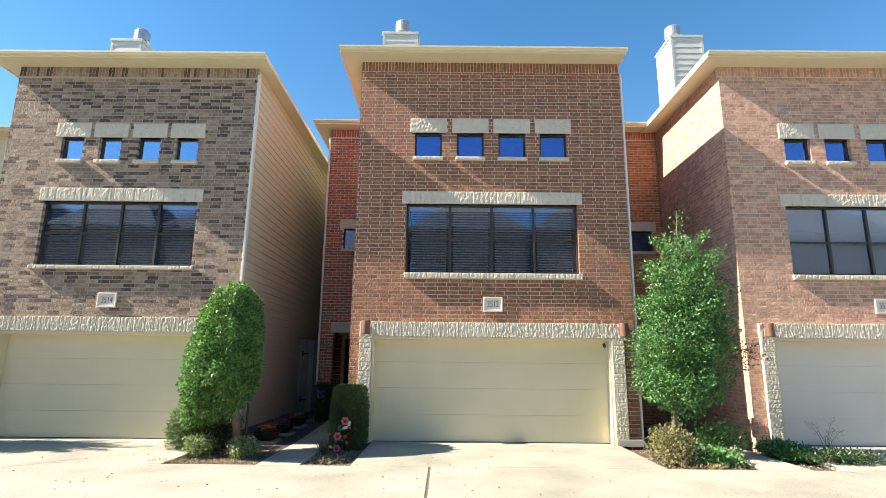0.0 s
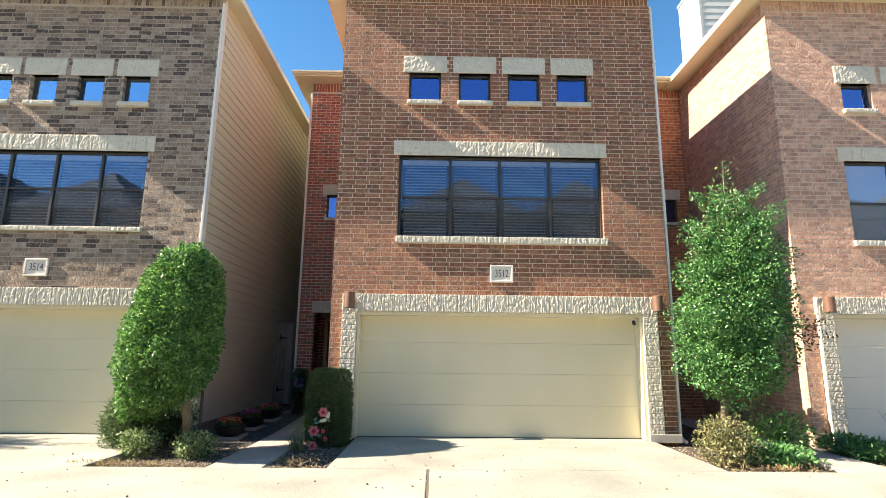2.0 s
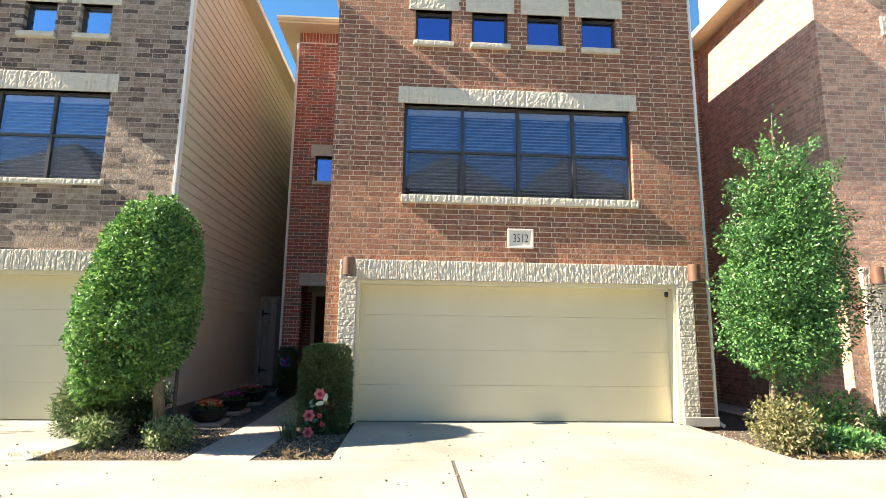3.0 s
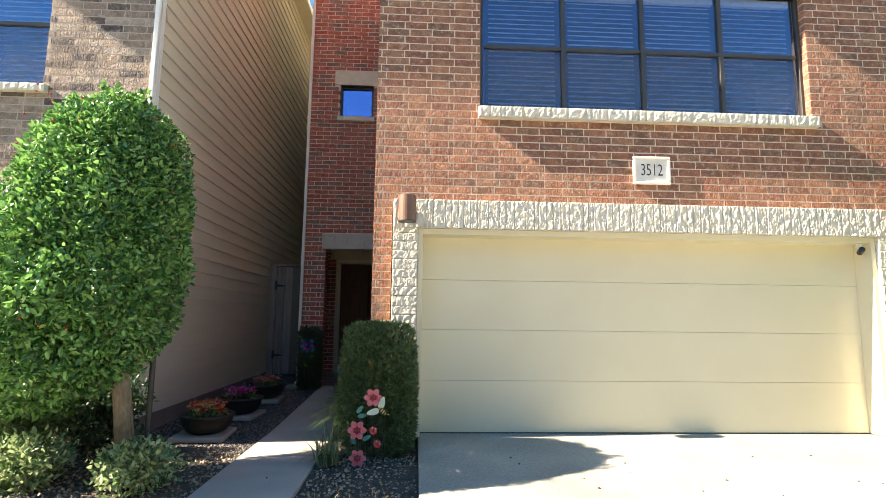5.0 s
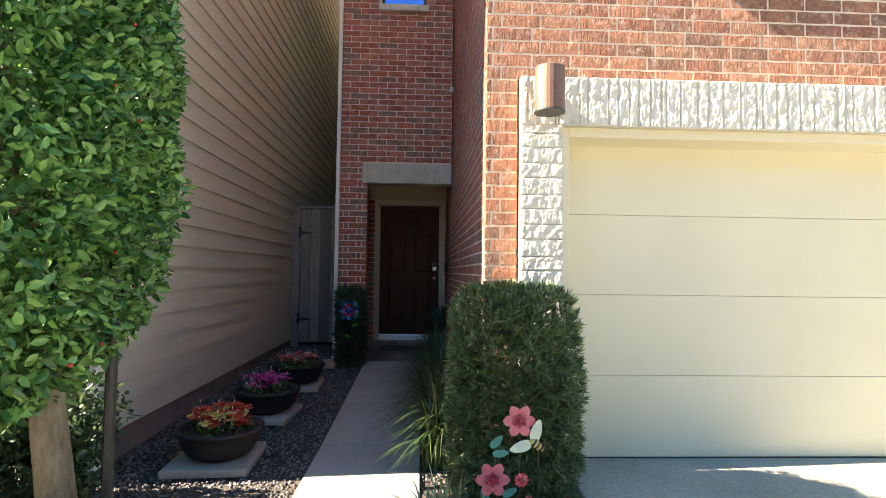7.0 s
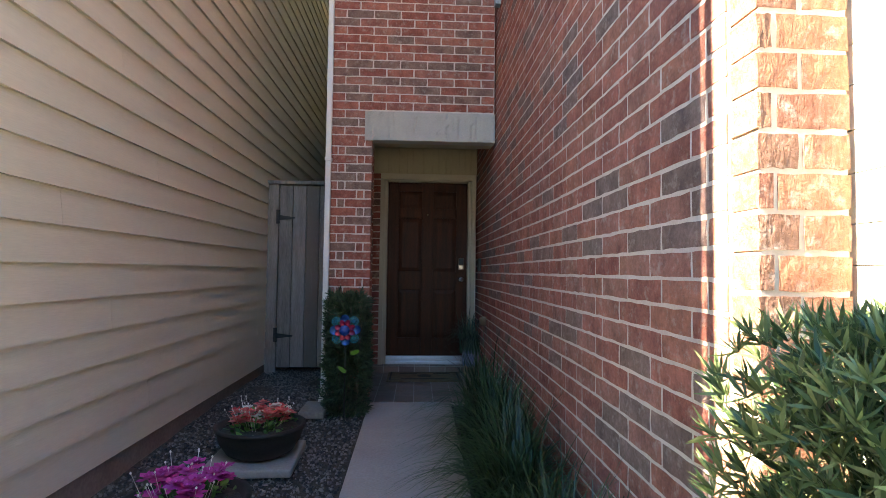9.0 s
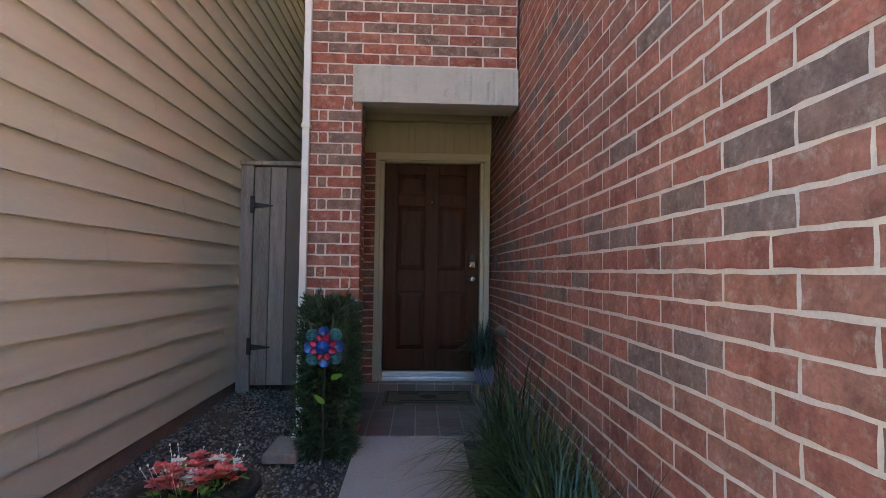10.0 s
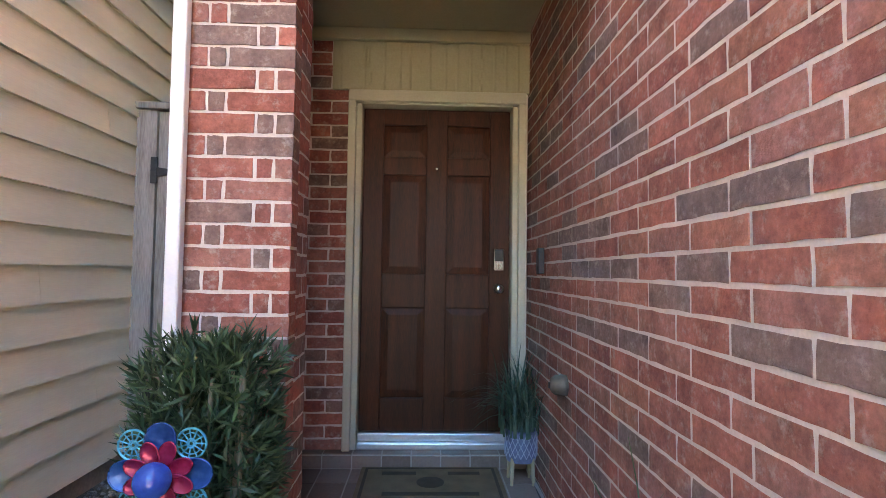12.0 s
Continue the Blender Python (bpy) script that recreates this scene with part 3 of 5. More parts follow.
def chimney(house, x0, x1, y0, y1, z0, z1, cap):
    c = new("chimney", None)
    c.parent = house
    tagged(c, "pale grey boarded chimney with a round metal cap")
    part("chimney_body", Mesh().box(x0, x1, y0, y1, z0, z1), M_CHIMNEY, c)
    for x in (x0 - 0.012, x1 - 0.06):
        part("corner_board", Mesh().box(x, x + 0.072, y0 - 0.02, y0 - 0.002, z0, z1), M_CHIMNEY, c)
    z = z0
    while z < z1 - 0.1:
        part("board", Mesh().add([(x0 + 0.06, y0 - 0.018, z), (x1 - 0.06, y0 - 0.018, z), (x1 - 0.06, y0 - 0.004, z + 0.19), (x0 + 0.06, y0 - 0.004, z + 0.19), (x0 + 0.06, y0 - 0.002, z), (x1 - 0.06, y0 - 0.002, z)], [(0, 1, 2, 3), (0, 4, 5, 1)]), M_CHIMNEY, c)
        z += 0.19
    part("top_trim", Mesh().rbox(x0 - 0.03, x1 + 0.03, y0 - 0.035, y1 + 0.03, z1 - 0.03, z1 + 0.05, 0.01), M_CHIMNEY, c)
    xc, r = cap
    part("flue_cap", Mesh().lathe([(r * 0.78, 0), (r * 0.78, 0.26), (r * 1.1, 0.27), (r * 1.1, 0.56), (r * 0.85, 0.62), (0.02, 0.65)], xc, (y0 + y1) / 2, z1 + 0.05, 24), M_STEEL, c, smooth=False)


# middle house
house_m = thing("town_house", "three-storey red-brown brick town house with stone-framed garage", "house")
front = Plane((0, FRONT, 0), (1, 0, 0), (0, -1, 0))
SMALL_M = [(-0.69, -0.09), (0.25, 0.85), (1.18, 1.78), (2.11, 2.70)]
holes = [(-1.755, 3.72, -1, 2.37), (-0.84, 2.88, 3.40, 4.93)] + [(a, b, 6.01, 6.59) for a, b in SMALL_M]
stones = [(-0.94, 2.98, 4.93, 5.21), (-0.86, 2.92, 3.28, 3.40)] + [(a - 0.11, b + 0.11, 6.59, 6.92) for a, b in SMALL_M] + [(a - 0.03, b + 0.03, 5.93, 6.01) for a, b in SMALL_M]
w = part("wall", slab(front, -1.95, 3.97, 0, 8.33, -0.2, -0.0018, holes), M_MORTAR_FACE, house_m)
LATER.append((w, front, brick_list(-1.95, 3.97, 0, 8.33, holes + stones, True, FRONT_BOND), "face", lambda u, z: u < 2.4 and z < 3.4))
window_unit(house_m, -0.84, 2.88, 3.40, 4.93, FRONT, 4, 4.16, (-0.94, 2.98, 4.93, 5.21), (-0.86, 2.92, 3.28, 3.40), True, 3, True, "wide dark-framed window with closed blinds")
for k, (a, b) in enumerate(SMALL_M):
    window_unit(house_m, a, b, 6.01, 6.59, FRONT, 1, None, (a - 0.11, b + 0.11, 6.59, 6.92), (a - 0.03, b + 0.03, 5.93, 6.01), False, 10 + k, True, "small square window with a stone lintel")
garage(house_m, -1.485, 3.45, 2.06, FRONT, 0.26, (-1.745, 3.71, 2.06, 2.36), seed=2)
part("plinth", Mesh().rbox(3.45, 3.99, FRONT - 0.085, FRONT - 0.001, -0.06, 0.075, 0.008), M_SMOOTH_STONE, house_m, "low pale stone plinth block at the corner")
side = Plane((-1.95, 0, 0), (0, 1, 0), (-1, 0, 0))
brick_wall(house_m, side, FRONT + 0.11, 16.5, 0, 8.33, [], "rose", lambda u, z: 12.4 < u < 15.9 and 0.45 < z < 1.95)
eside = Plane((3.97, 0, 0), (0, 1, 0), (1, 0, 0))
brick_wall(house_m, eside, FRONT + 0.11, 16.5, 0, 8.33, [], "red")
eaves(house_m, -1.95, 3.97, FRONT, 27, 8.33, 0.42, right=0.02)
chimney(house_m, -1.88, -0.86, 14.2, 15.1, 8.5, 11.05, (-1.34, 0.21))
# entry wing
entry = Plane((0, BACK, 0), (1, 0, 0), (0, -1, 0))
eh = [(-3.055, -1.90, -1, 2.56), (-2.91, -2.32, 4.66, 5.26)]
w = part("wall", slab(entry, -3.42, -1.962, 0, 8.30, -0.27, -0.0048, eh), M_MORTAR, house_m)
LATER.append((w, entry, brick_list(-3.42, -1.962, 0, 8.30, eh + [(-3.12, -1.9, 2.30, 2.555), (-3.01, -2.21, 5.26, 5.53), (-2.94, -2.29, 4.58, 4.66), (-3.43, -3.055, -1, 2.27)], True) + column_list(-3.42, -3.055, 0, 2.34), "red", lambda u, z: z < 4.2))
window_unit(house_m, -2.91, -2.32, 4.66, 5.26, BACK, 1, None, (-3.01, -2.21, 5.26, 5.53), (-2.94, -2.29, 4.58, 4.66), False, 31, False, "small square window with a stone lintel")
part("porch_lintel", stone_block(-3.12, -1.962, BACK - 0.03, BACK + 0.1, 2.30, 2.555, 0.02, 0.006, 41), M_SMOOTH_STONE, house_m, "pale dressed stone lintel over the porch")
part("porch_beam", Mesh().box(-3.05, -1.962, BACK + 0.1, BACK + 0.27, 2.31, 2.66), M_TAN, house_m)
returns = Plane((-3.055, 0, 0), (0, 1, 0), (1, 0, 0))
brick_wall(house_m, returns, BACK + 0.105, BACK + 0.27, 0, 2.31, [], "red", lambda u, z: True, thick=0.1)
porch = Plane((0, 16.30, 0), (1, 0, 0), (0, -1, 0))
ph = [(-3.07, -1.98, -1, 2.262)]
w = part("wall", slab(porch, -3.42, -1.962, 0, 2.66, -0.2, -0.0048, ph), M_MORTAR, house_m)
LATER.append((w, porch, brick_list(-3.42, -1.962, 0, 2.66, ph + [(-3.17, -1.9, 2.262, 2.66)]), "red", lambda u, z: True))
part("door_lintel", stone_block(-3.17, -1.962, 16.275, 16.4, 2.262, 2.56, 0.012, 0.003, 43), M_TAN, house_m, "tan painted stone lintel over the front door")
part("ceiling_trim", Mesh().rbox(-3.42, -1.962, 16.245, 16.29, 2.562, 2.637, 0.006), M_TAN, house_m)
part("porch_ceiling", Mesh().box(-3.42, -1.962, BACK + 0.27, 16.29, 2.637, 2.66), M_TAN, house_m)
wing_w = Plane((-3.42, 0, 0), (0, 1, 0), (-1, 0, 0))
part("wall", slab(wing_w, BACK + 0.1, 27, 0, 8.3, -0.1, 0, []), M_SIDING, house_m)
eaves(house_m, -3.42, -1.97, BACK, 27, 8.30, 0.40, (1, 0), 0.5)

# left house
house_l = thing("town_house", "three-storey grey-brown mottled brick town house with sided flank", "house")
SMALL_L = [(-8.61, -8.12), (-7.76, -7.27), (-6.89, -6.40), (-6.04, -5.55)]
lh = [(-9.58, -4.55, -1, 2.40), (-8.79, -5.42, 3.49, 4.92)] + [(a, b, 5.87, 6.41) for a, b in SMALL_L]
ls = [(-8.89, -5.31, 4.92, 5.22), (-8.86, -5.36, 3.41, 3.49)] + [(a - 0.14, b + 0.14, 6.41, 6.74) for a, b in SMALL_L] + [(a - 0.04, b + 0.04, 5.79, 5.87) for a, b in SMALL_L]
w = part("wall", slab(front, -9.84, -4.33, 0, 8.14, -0.2, -0.0018, lh), M_MORTAR_TAN, house_l)
LATER.append((w, front, brick_list(-9.84, -4.33, 0, 8.14, lh + ls, True, FRONT_BOND), "grey", lambda u, z: u > -7.4 and z < 4.0))
window_unit(house_l, -8.79, -5.42, 3.49, 4.92, FRONT, 4, 4.22, (-8.89, -5.31, 4.92, 5.22), (-8.86, -5.36, 3.41, 3.49), True, 51, True, "wide dark-framed window with drawn blinds")
for k, (a, b) in enumerate(SMALL_L):
    window_unit(house_l, a, b, 5.87, 6.41, FRONT, 1, None, (a - 0.14, b + 0.14, 6.41, 6.74), (a - 0.04, b + 0.04, 5.79, 5.87), False, 60 + k, True, "small square window with a stone lintel", M_GLASS_SKY)
garage(house_l, -9.25, -4.85, 2.10, FRONT, 0.3, (-9.55, -4.56, 2.10, 2.40), seed=4)
eaves(house_l, -9.84, -4.33, FRONT, 27, 8.14, 0.42)
chimney(house_l, -9.90, -9.02, 14.2, 15.3, 8.3, 10.75, (-9.38, 0.20))
flank = Plane((-4.35, 0, 0), (0, 1, 0), (1, 0, 0))
part("wall", slab(flank, FRONT + 0.2, 27, 0, 8.14, -0.1, -0.012, []), M_SIDING, house_l)

# right house
house_r = thing("town_house", "three-storey pinkish tan brick town house with pale garage door", "house")
SMALL_R = [(7.57, 8.14), (8.47, 9.04), (9.40, 9.97), (10.30, 10.87)]
rh = [(6.52, 12.0, -1, 2.40), (7.42, 11.0, 3.43, 4.95)] + [(a, b, 5.98, 6.52) for a, b in SMALL_R]
rs = [(7.32, 11.1, 4.95, 5.22), (7.39, 11.03, 3.33, 3.43)] + [(a - 0.11, b + 0.12, 6.52, 6.88) for a, b in SMALL_R] + [(a - 0.03, b + 0.03, 5.90, 5.98) for a, b in SMALL_R]
w = part("wall", slab(front, 6.25, 12.2, 0, 8.28, -0.2, -0.0018, rh), M_MORTAR_PINK, house_r)
LATER.append((w, front, brick_list(6.25, 12.2, 0, 8.28, rh + rs, True, FRONT_BOND), "pink", lambda u, z: u < 8.6 and z < 4.5))
window_unit(house_r, 7.42, 11.0, 3.43, 4.95, FRONT, 4, 4.16, (7.32, 11.1, 4.95, 5.22), (7.39, 11.03, 3.33, 3.43), True, 71, True, "wide dark-framed window with pale blinds")
for k, (a, b) in enumerate(SMALL_R):
    window_unit(house_r, a, b, 5.98, 6.52, FRONT, 1, None, (a - 0.11, b + 0.12, 6.52, 6.88), (a - 0.03, b + 0.03, 5.90, 5.98), False, 80 + k, True, "small square window with a stone lintel")
garage(house_r, 6.80, 11.7, 2.10, FRONT, 0.27, (6.52, 11.98, 2.10, 2.40), M_DOOR_PALE, seed=6)
west = Plane((6.25, 0, 0), (0, 1, 0), (-1, 0, 0))
brick_wall(house_r, west, FRONT + 0.11, 16.5, 0, 8.28, [], "pink")
eaves(house_r, 6.25, 12.2, FRONT, 27, 8.28, 0.42)
chimney(house_r, 6.62, 7.55, 14.2, 15.3, 8.4, 11.02, (6.95, 0.22))
wh = [(5.35, 5.95, 4.66, 5.26)]
w = part("wall", slab(entry, 3.982, 6.238, 0, 8.30, -0.2, -0.0048, wh), M_MORTAR_PINK, house_r)
LATER.append((w, entry, brick_list(3.982, 6.238, 0, 8.30, wh + [(5.25, 6.05, 5.26, 5.53), (5.32, 5.98, 4.58, 4.66)], True), "orange", lambda u, z: False))
window_unit(house_r, 5.35, 5.95, 4.66, 5.26, BACK, 1, None, (5.25, 6.05, 5.26, 5.53), (5.32, 5.98, 4.58, 4.66), False, 91, False, "small square window with a stone lintel")
eaves(house_r, 3.98, 6.24, BACK, 27, 8.30, 0.40, (0, 0), 0.5)

# ---- ground and paving ----
def fall(y):
    """The side passage falls a little from the porch to the alley."""
    return -0.1 + 0.1 * min(max((y - 11.9) / 3.0, 0), 1)


thing("ground", "bare dark soil ground around the paving", "ground", kind="structure", mesh=Mesh().box(-400, 400, -400, 400, -0.6, -0.18), material=M_SOIL)


def slab_of(name, label, x0, x1, y0, y1, z=-0.04, mat=M_CONCRETE, r=0.012):
    return thing(name, label, "pavement", kind="structure", mesh=Mesh().rbox(x0, x1, y0, y1, z - 0.14, z, r), material=mat)


slab_of("road", "pale sunlit concrete alley with worn joints", -60, -0.215, -60, 8.86)
slab_of("road", "pale sunlit concrete alley with worn joints", -0.185, 60, -60, 8.86)
slab_of("driveway", "pale concrete driveway before the garage door", -1.45, 3.52, 8.875, 11.46)
slab_of("driveway", "pale concrete driveway before the garage door", -9.40, -4.42, 8.875, 11.46)
slab_of("driveway", "pale concrete driveway before the garage door", 6.45, 12.2, 8.875, 11.46)
thing("joint_filler", "dark crumbling joint filler between slabs", "joint", kind="structure", mesh=Mesh().box(-0.215, -0.185, -60, 8.86, -0.1, -0.048), material=M_JOINT)
py = [8.875, 9.62, 10.78, 11.92, 13.06, 14.88]
for a, b in zip(py, py[1:]):
    m = Mesh().rbox(-3.04, -2.33, a + 0.004, b - 0.004, -0.12, 0.0, 0.008)
    m.v = [(x, y, z + fall(y)) for x, y, z in m.v]
    thing("path", "grey concrete path slab leading to the porch", "path", kind="structure", mesh=m, material=M_PATH)


for a, b in ((8.875, 10.0), (10.0, 11.2), (11.2, 12.4), (12.4, 13.6), (13.6, 14.86)):
    thing("path", "pale concrete path slab beside the neighbour's garage", "path", kind="structure", mesh=Mesh().rbox(5.16, 5.87, a + 0.004, b - 0.004, -0.2, -0.062, 0.008), material=M_PATH)


def crack(points, width):
    m = Mesh()
    r = random.Random(len(points))
    for (ax, ay), (bx, by) in zip(points, points[1:]):
        n = 8
        for k in range(n):
            p, q = k / n, (k + 1) / n
            x0, y0, x1, y1 = ax + (bx - ax) * p, ay + (by - ay) * p, ax + (bx - ax) * q, ay + (by - ay) * q
            w = width * r.uniform(0.4, 1.2)
            j = r.uniform(-0.012, 0.012)
            m.add([(x0, y0 - w + j, -0.037), (x1, y1 - w + j, -0.037), (x1, y1 + w + j, -0.037), (x0, y0 + w + j, -0.037)], [(0, 1, 2, 3)])
    thing("crack", "thin dark crack in the concrete", "crack", kind="structure", mesh=m, material=M_JOINT)


crack([(-7.6, 7.3), (-6.6, 8.35), (-5.9, 9.2)], 0.009)
crack([(6.0, 9.05), (6.9, 8.1), (7.6, 7.4)], 0.009)

# beds
for name, x0, x1, y0, y1 in (("planting_bed", -4.42, -3.045, 8.9, 16.6), ("planting_bed", -2.325, -1.955, 11.2, 14.89), ("planting_bed", -2.325, -1.455, 8.9, 11.13), ("planting_bed", 3.53, 5.155, 8.9, 14.8), ("planting_bed", 5.875, 6.44, 8.9, 11.1)):
    nx, ny = int((x1 - x0) / 0.08), int((y1 - y0) / 0.08)
    vs = [(x0 + (x1 - x0) * i / nx, y0 + (y1 - y0) * j / ny, fall(y0 + (y1 - y0) * j / ny) - 0.022 + 0.022 * noise.noise(Vector((i * 0.31, j * 0.31, x0)))) for j in range(ny + 1) for i in range(nx + 1)]
    fs = [(j * (nx + 1) + i, j * (nx + 1) + i + 1, (j + 1) * (nx + 1) + i + 1, (j + 1) * (nx + 1) + i) for j in range(ny) for i in range(nx)]
    thing(name, "dark mulch planting bed beside the paving", "planting bed", kind="structure", mesh=Mesh().add(vs, fs), material=M_SOIL)


def np_mesh(name, verts, faces, material):
    me = bpy.data.meshes.new(name)
    v = np.asarray(verts, dtype=np.float32).reshape(-1, 3)
    f = np.asarray(faces, dtype=np.int32)
    me.vertices.add(len(v))
    me.vertices.foreach_set("co", v.ravel())
    me.loops.add(f.size)
    me.loops.foreach_set("vertex_index", f.ravel())
    me.polygons.add(len(f))
    me.polygons.foreach_set("loop_start", np.arange(0, f.size, f.shape[1], dtype=np.int32))
    me.update()
    me.validate()
    me.materials.append(material)
    return me


def pebbles(name, label, n, x0, x1, y0, y1, z, size, material, seed):
    r = np.random.RandomState(seed)
    base = np.array([(-1, -1, -0.6), (1, -1, -0.6), (1, 1, -0.6), (-1, 1, -0.6), (-0.7, -0.7, 0.6), (0.7, -0.7, 0.6), (0.7, 0.7, 0.6), (-0.7, 0.7, 0.6)])
    fc = np.array([(4, 5, 6, 7), (0, 1, 5, 4), (1, 2, 6, 5), (2, 3, 7, 6), (3, 0, 4, 7)])
    c = np.stack([r.uniform(x0, x1, n), r.uniform(y0, y1, n), np.full(n, z) + r.uniform(-0.004, 0.006, n)], 1)
    if z < 0:
        c[:, 2] += -0.1 + 0.1 * np.clip((c[:, 1] - 11.9) / 3.0, 0, 1)
    s = r.uniform(0.4, 1.0, (n, 1, 1)) * size
    v = base[None] * r.uniform(0.6, 1.2, (n, 8, 3)) * s
    a = r.uniform(0, 6.28, n)
    ca, sa = np.cos(a)[:, None], np.sin(a)[:, None]
    x, y = v[..., 0] * ca - v[..., 1] * sa, v[..., 0] * sa + v[..., 1] * ca
    v = np.stack([x, y, v[..., 2]], 2) + c[:, None]
    f = (fc[None] + (np.arange(n) * 8)[:, None, None]).reshape(-1, 4)
    ob = new(name, np_mesh(name, v, f, material))
    return tagged(ob, label, "gravel", kind="stuff")


pebbles("gravel", "dark slate gravel over the side bed", 15000, -4.33, -3.06, 10.9, 16.5, -0.014, 0.010, M_GRAVEL, 3)
pebbles("gravel", "dark slate gravel along the wall", 2600, -2.32, -1.96, 11.2, 14.85, -0.014, 0.010, M_GRAVEL, 4)
M_CHIP = surface("wood_chip", (0.08, 0.06, 0.045), (0.34, 0.27, 0.19), 30, 0.9, 0.2, 90, jitter="island")
pebbles("mulch", "brown wood chips and dry leaf litter", 2600, -4.40, -3.06, 8.95, 10.95, -0.014, 0.012, M_CHIP, 5)
pebbles("mulch", "brown wood chips and dry leaf litter", 1600, -2.31, -1.47, 8.95, 11.1, -0.014, 0.011, M_CHIP, 6)
pebbles("mulch", "brown wood chips and dry leaf litter", 1500, 3.55, 5.14, 8.95, 11.1, -0.014, 0.012, M_CHIP, 7)
pebbles("mulch", "brown wood chips and dry leaf litter", 500, 5.89, 6.42, 8.95, 11.1, -0.014, 0.012, M_CHIP, 17)
pebbles("leaf_litter", "scattered dry leaf scraps on the concrete", 260, -9.0, 8.5, 5.5, 10.6, 0.004, 0.012, M_CHIP, 8).location = (0, 0, -0.04)

# porch floor
M_TILE = surface("brown_floor_tile", (0.17, 0.115, 0.095), (0.25, 0.18, 0.15), 6, 0.5, 0.15, 60, depth=0.002, jitter="object")
M_GROUT = surface("pale_grout", (0.34, 0.31, 0.28), (0.46, 0.42, 0.38), 12, 0.9, 0.3, 80)
porch_floor = thing("floor", "small brown porch tiles with pale grout", "floor", kind="structure", mesh=Mesh().box(-3.42, -1.96, 14.90, 16.22, -0.1, -0.003).box(-3.42, -1.96, 16.22, 16.52, -0.1, 0.082), material=M_GROUT)
TILE, RUN, GROUT = 0.165, 0.212, 0.008
tile_mesh = Mesh().rbox(0, TILE, 0, RUN, -0.012, 0.003, 0.002).data("tile", M_TILE)
front_mesh = Mesh().rbox(0, TILE, -0.007, 0.004, 0.006, 0.076, 0.002).data("tile", M_TILE)
riser_mesh = Mesh().rbox(0, TILE, 0.0, 0.07, -0.012, 0.003, 0.002).data("tile", M_TILE)
for i in range(8):
    x = -3.343 + i * (TILE + GROUT)
    for mesh, y, z in [(tile_mesh, 14.906 + j * (RUN + GROUT), 0) for j in range(6)] + [(front_mesh, 16.22, 0), (riser_mesh, 16.228, 0.084)]:
        ob = new("tile", mesh)
        ob.parent, ob.location = porch_floor, (x, y, z)

# ---- flank, gate and rainwater pipes ----
M_FOUND = surface("foundation_concrete", (0.20, 0.15, 0.125), (0.30, 0.235, 0.20), 5, 0.9, 0.5, 50)
part("foundation", Mesh().box(-4.42, -4.352, FRONT + 0.2, 27, -0.25, 0.10), M_FOUND, house_l)
flank_wall = new("siding", None)
flank_wall.parent = house_l
tagged(flank_wall, "tan lapped board siding on the flank")
board_mesh = {}
z, k = 0.087, 0
while z < 8.1:
    y = 11.40 - (k * 1.37) % 3.66
    while y < 22:
        a, b = max(y, 11.40), min(y + 3.66, 22)
        if b - a > 0.1:
            key = round(b - a, 2)
            if key not in board_mesh:
                h = 0.194
                board_mesh[key] = Mesh().add([(0.025, 0.001, 0), (0.025, key - 0.001, 0), (0.003, key - 0.001, h), (0.003, 0.001, h), (-0.004, 0.001, 0), (-0.004, key - 0.001, 0), (-0.008, key - 0.001, h), (-0.008, 0.001, h)],
                                             [(0, 1, 2, 3), (0, 4, 5, 1), (1, 5, 6, 2), (0, 3, 7, 4), (3, 2, 6, 7)]).data("board", M_SIDING)
            ob = new("board", board_mesh[key])
            ob.parent, ob.location = flank_wall, (-4.35, a, z)
        y += 3.66
    z += 0.1795
    k += 1
part("corner_board", Mesh().rbox(-4.36, -4.318, FRONT + 0.10, 11.40, 0.2, 8.12, 0.004), M_WHITE, house_l)


def downspout(x, y, top, label, kick):
    d = thing("downspout", label, "downspout", (x, y, 0))
    part("pipe", Mesh().rbox(-0.024, 0.024, -0.022, 0.022, 0.16, top, 0.007), M_WHITE, d)
    part("elbow", Mesh().tube([(0, 0, 0.2), (0, 0, 0.13), (kick[0] * 0.4, kick[1] * 0.4, 0.07), (kick[0], kick[1], 0.035)], 0.027, 10), M_WHITE, d)
    for h in (2.1, 4.6, 7.0):
        if h < top:
            part("strap", Mesh().rbox(-0.03, 0.03, -0.027, 0.027, h, h + 0.03, 0.004), M_WHITE, d)
    return d


downspout(-3.43, 14.86, 8.0, "white metal downspout at the brick corner", (0.0, -0.12))
downspout(-4.30, 11.197, 8.05, "white metal downspout at the corner of the sided flank", (0.13, 0.02)).location.z = -0.09
downspout(4.01, 11.26, 8.2, "white metal downspout at the brick corner", (0.06, -0.1)).location.z = -0.09
M_SPLASH = surface("weathered_concrete", (0.20, 0.175, 0.145), (0.32, 0.285, 0.24), 6, 0.9, 0.5, 50)
sb = thing("splash_block", "weathered concrete splash block under the downspout", "splash block", (-3.45, 14.62, -0.02))
part("block", Mesh().rbox(-0.10, 0.10, -0.2, 0.16, 0, 0.06, 0.012), M_SPLASH, sb)

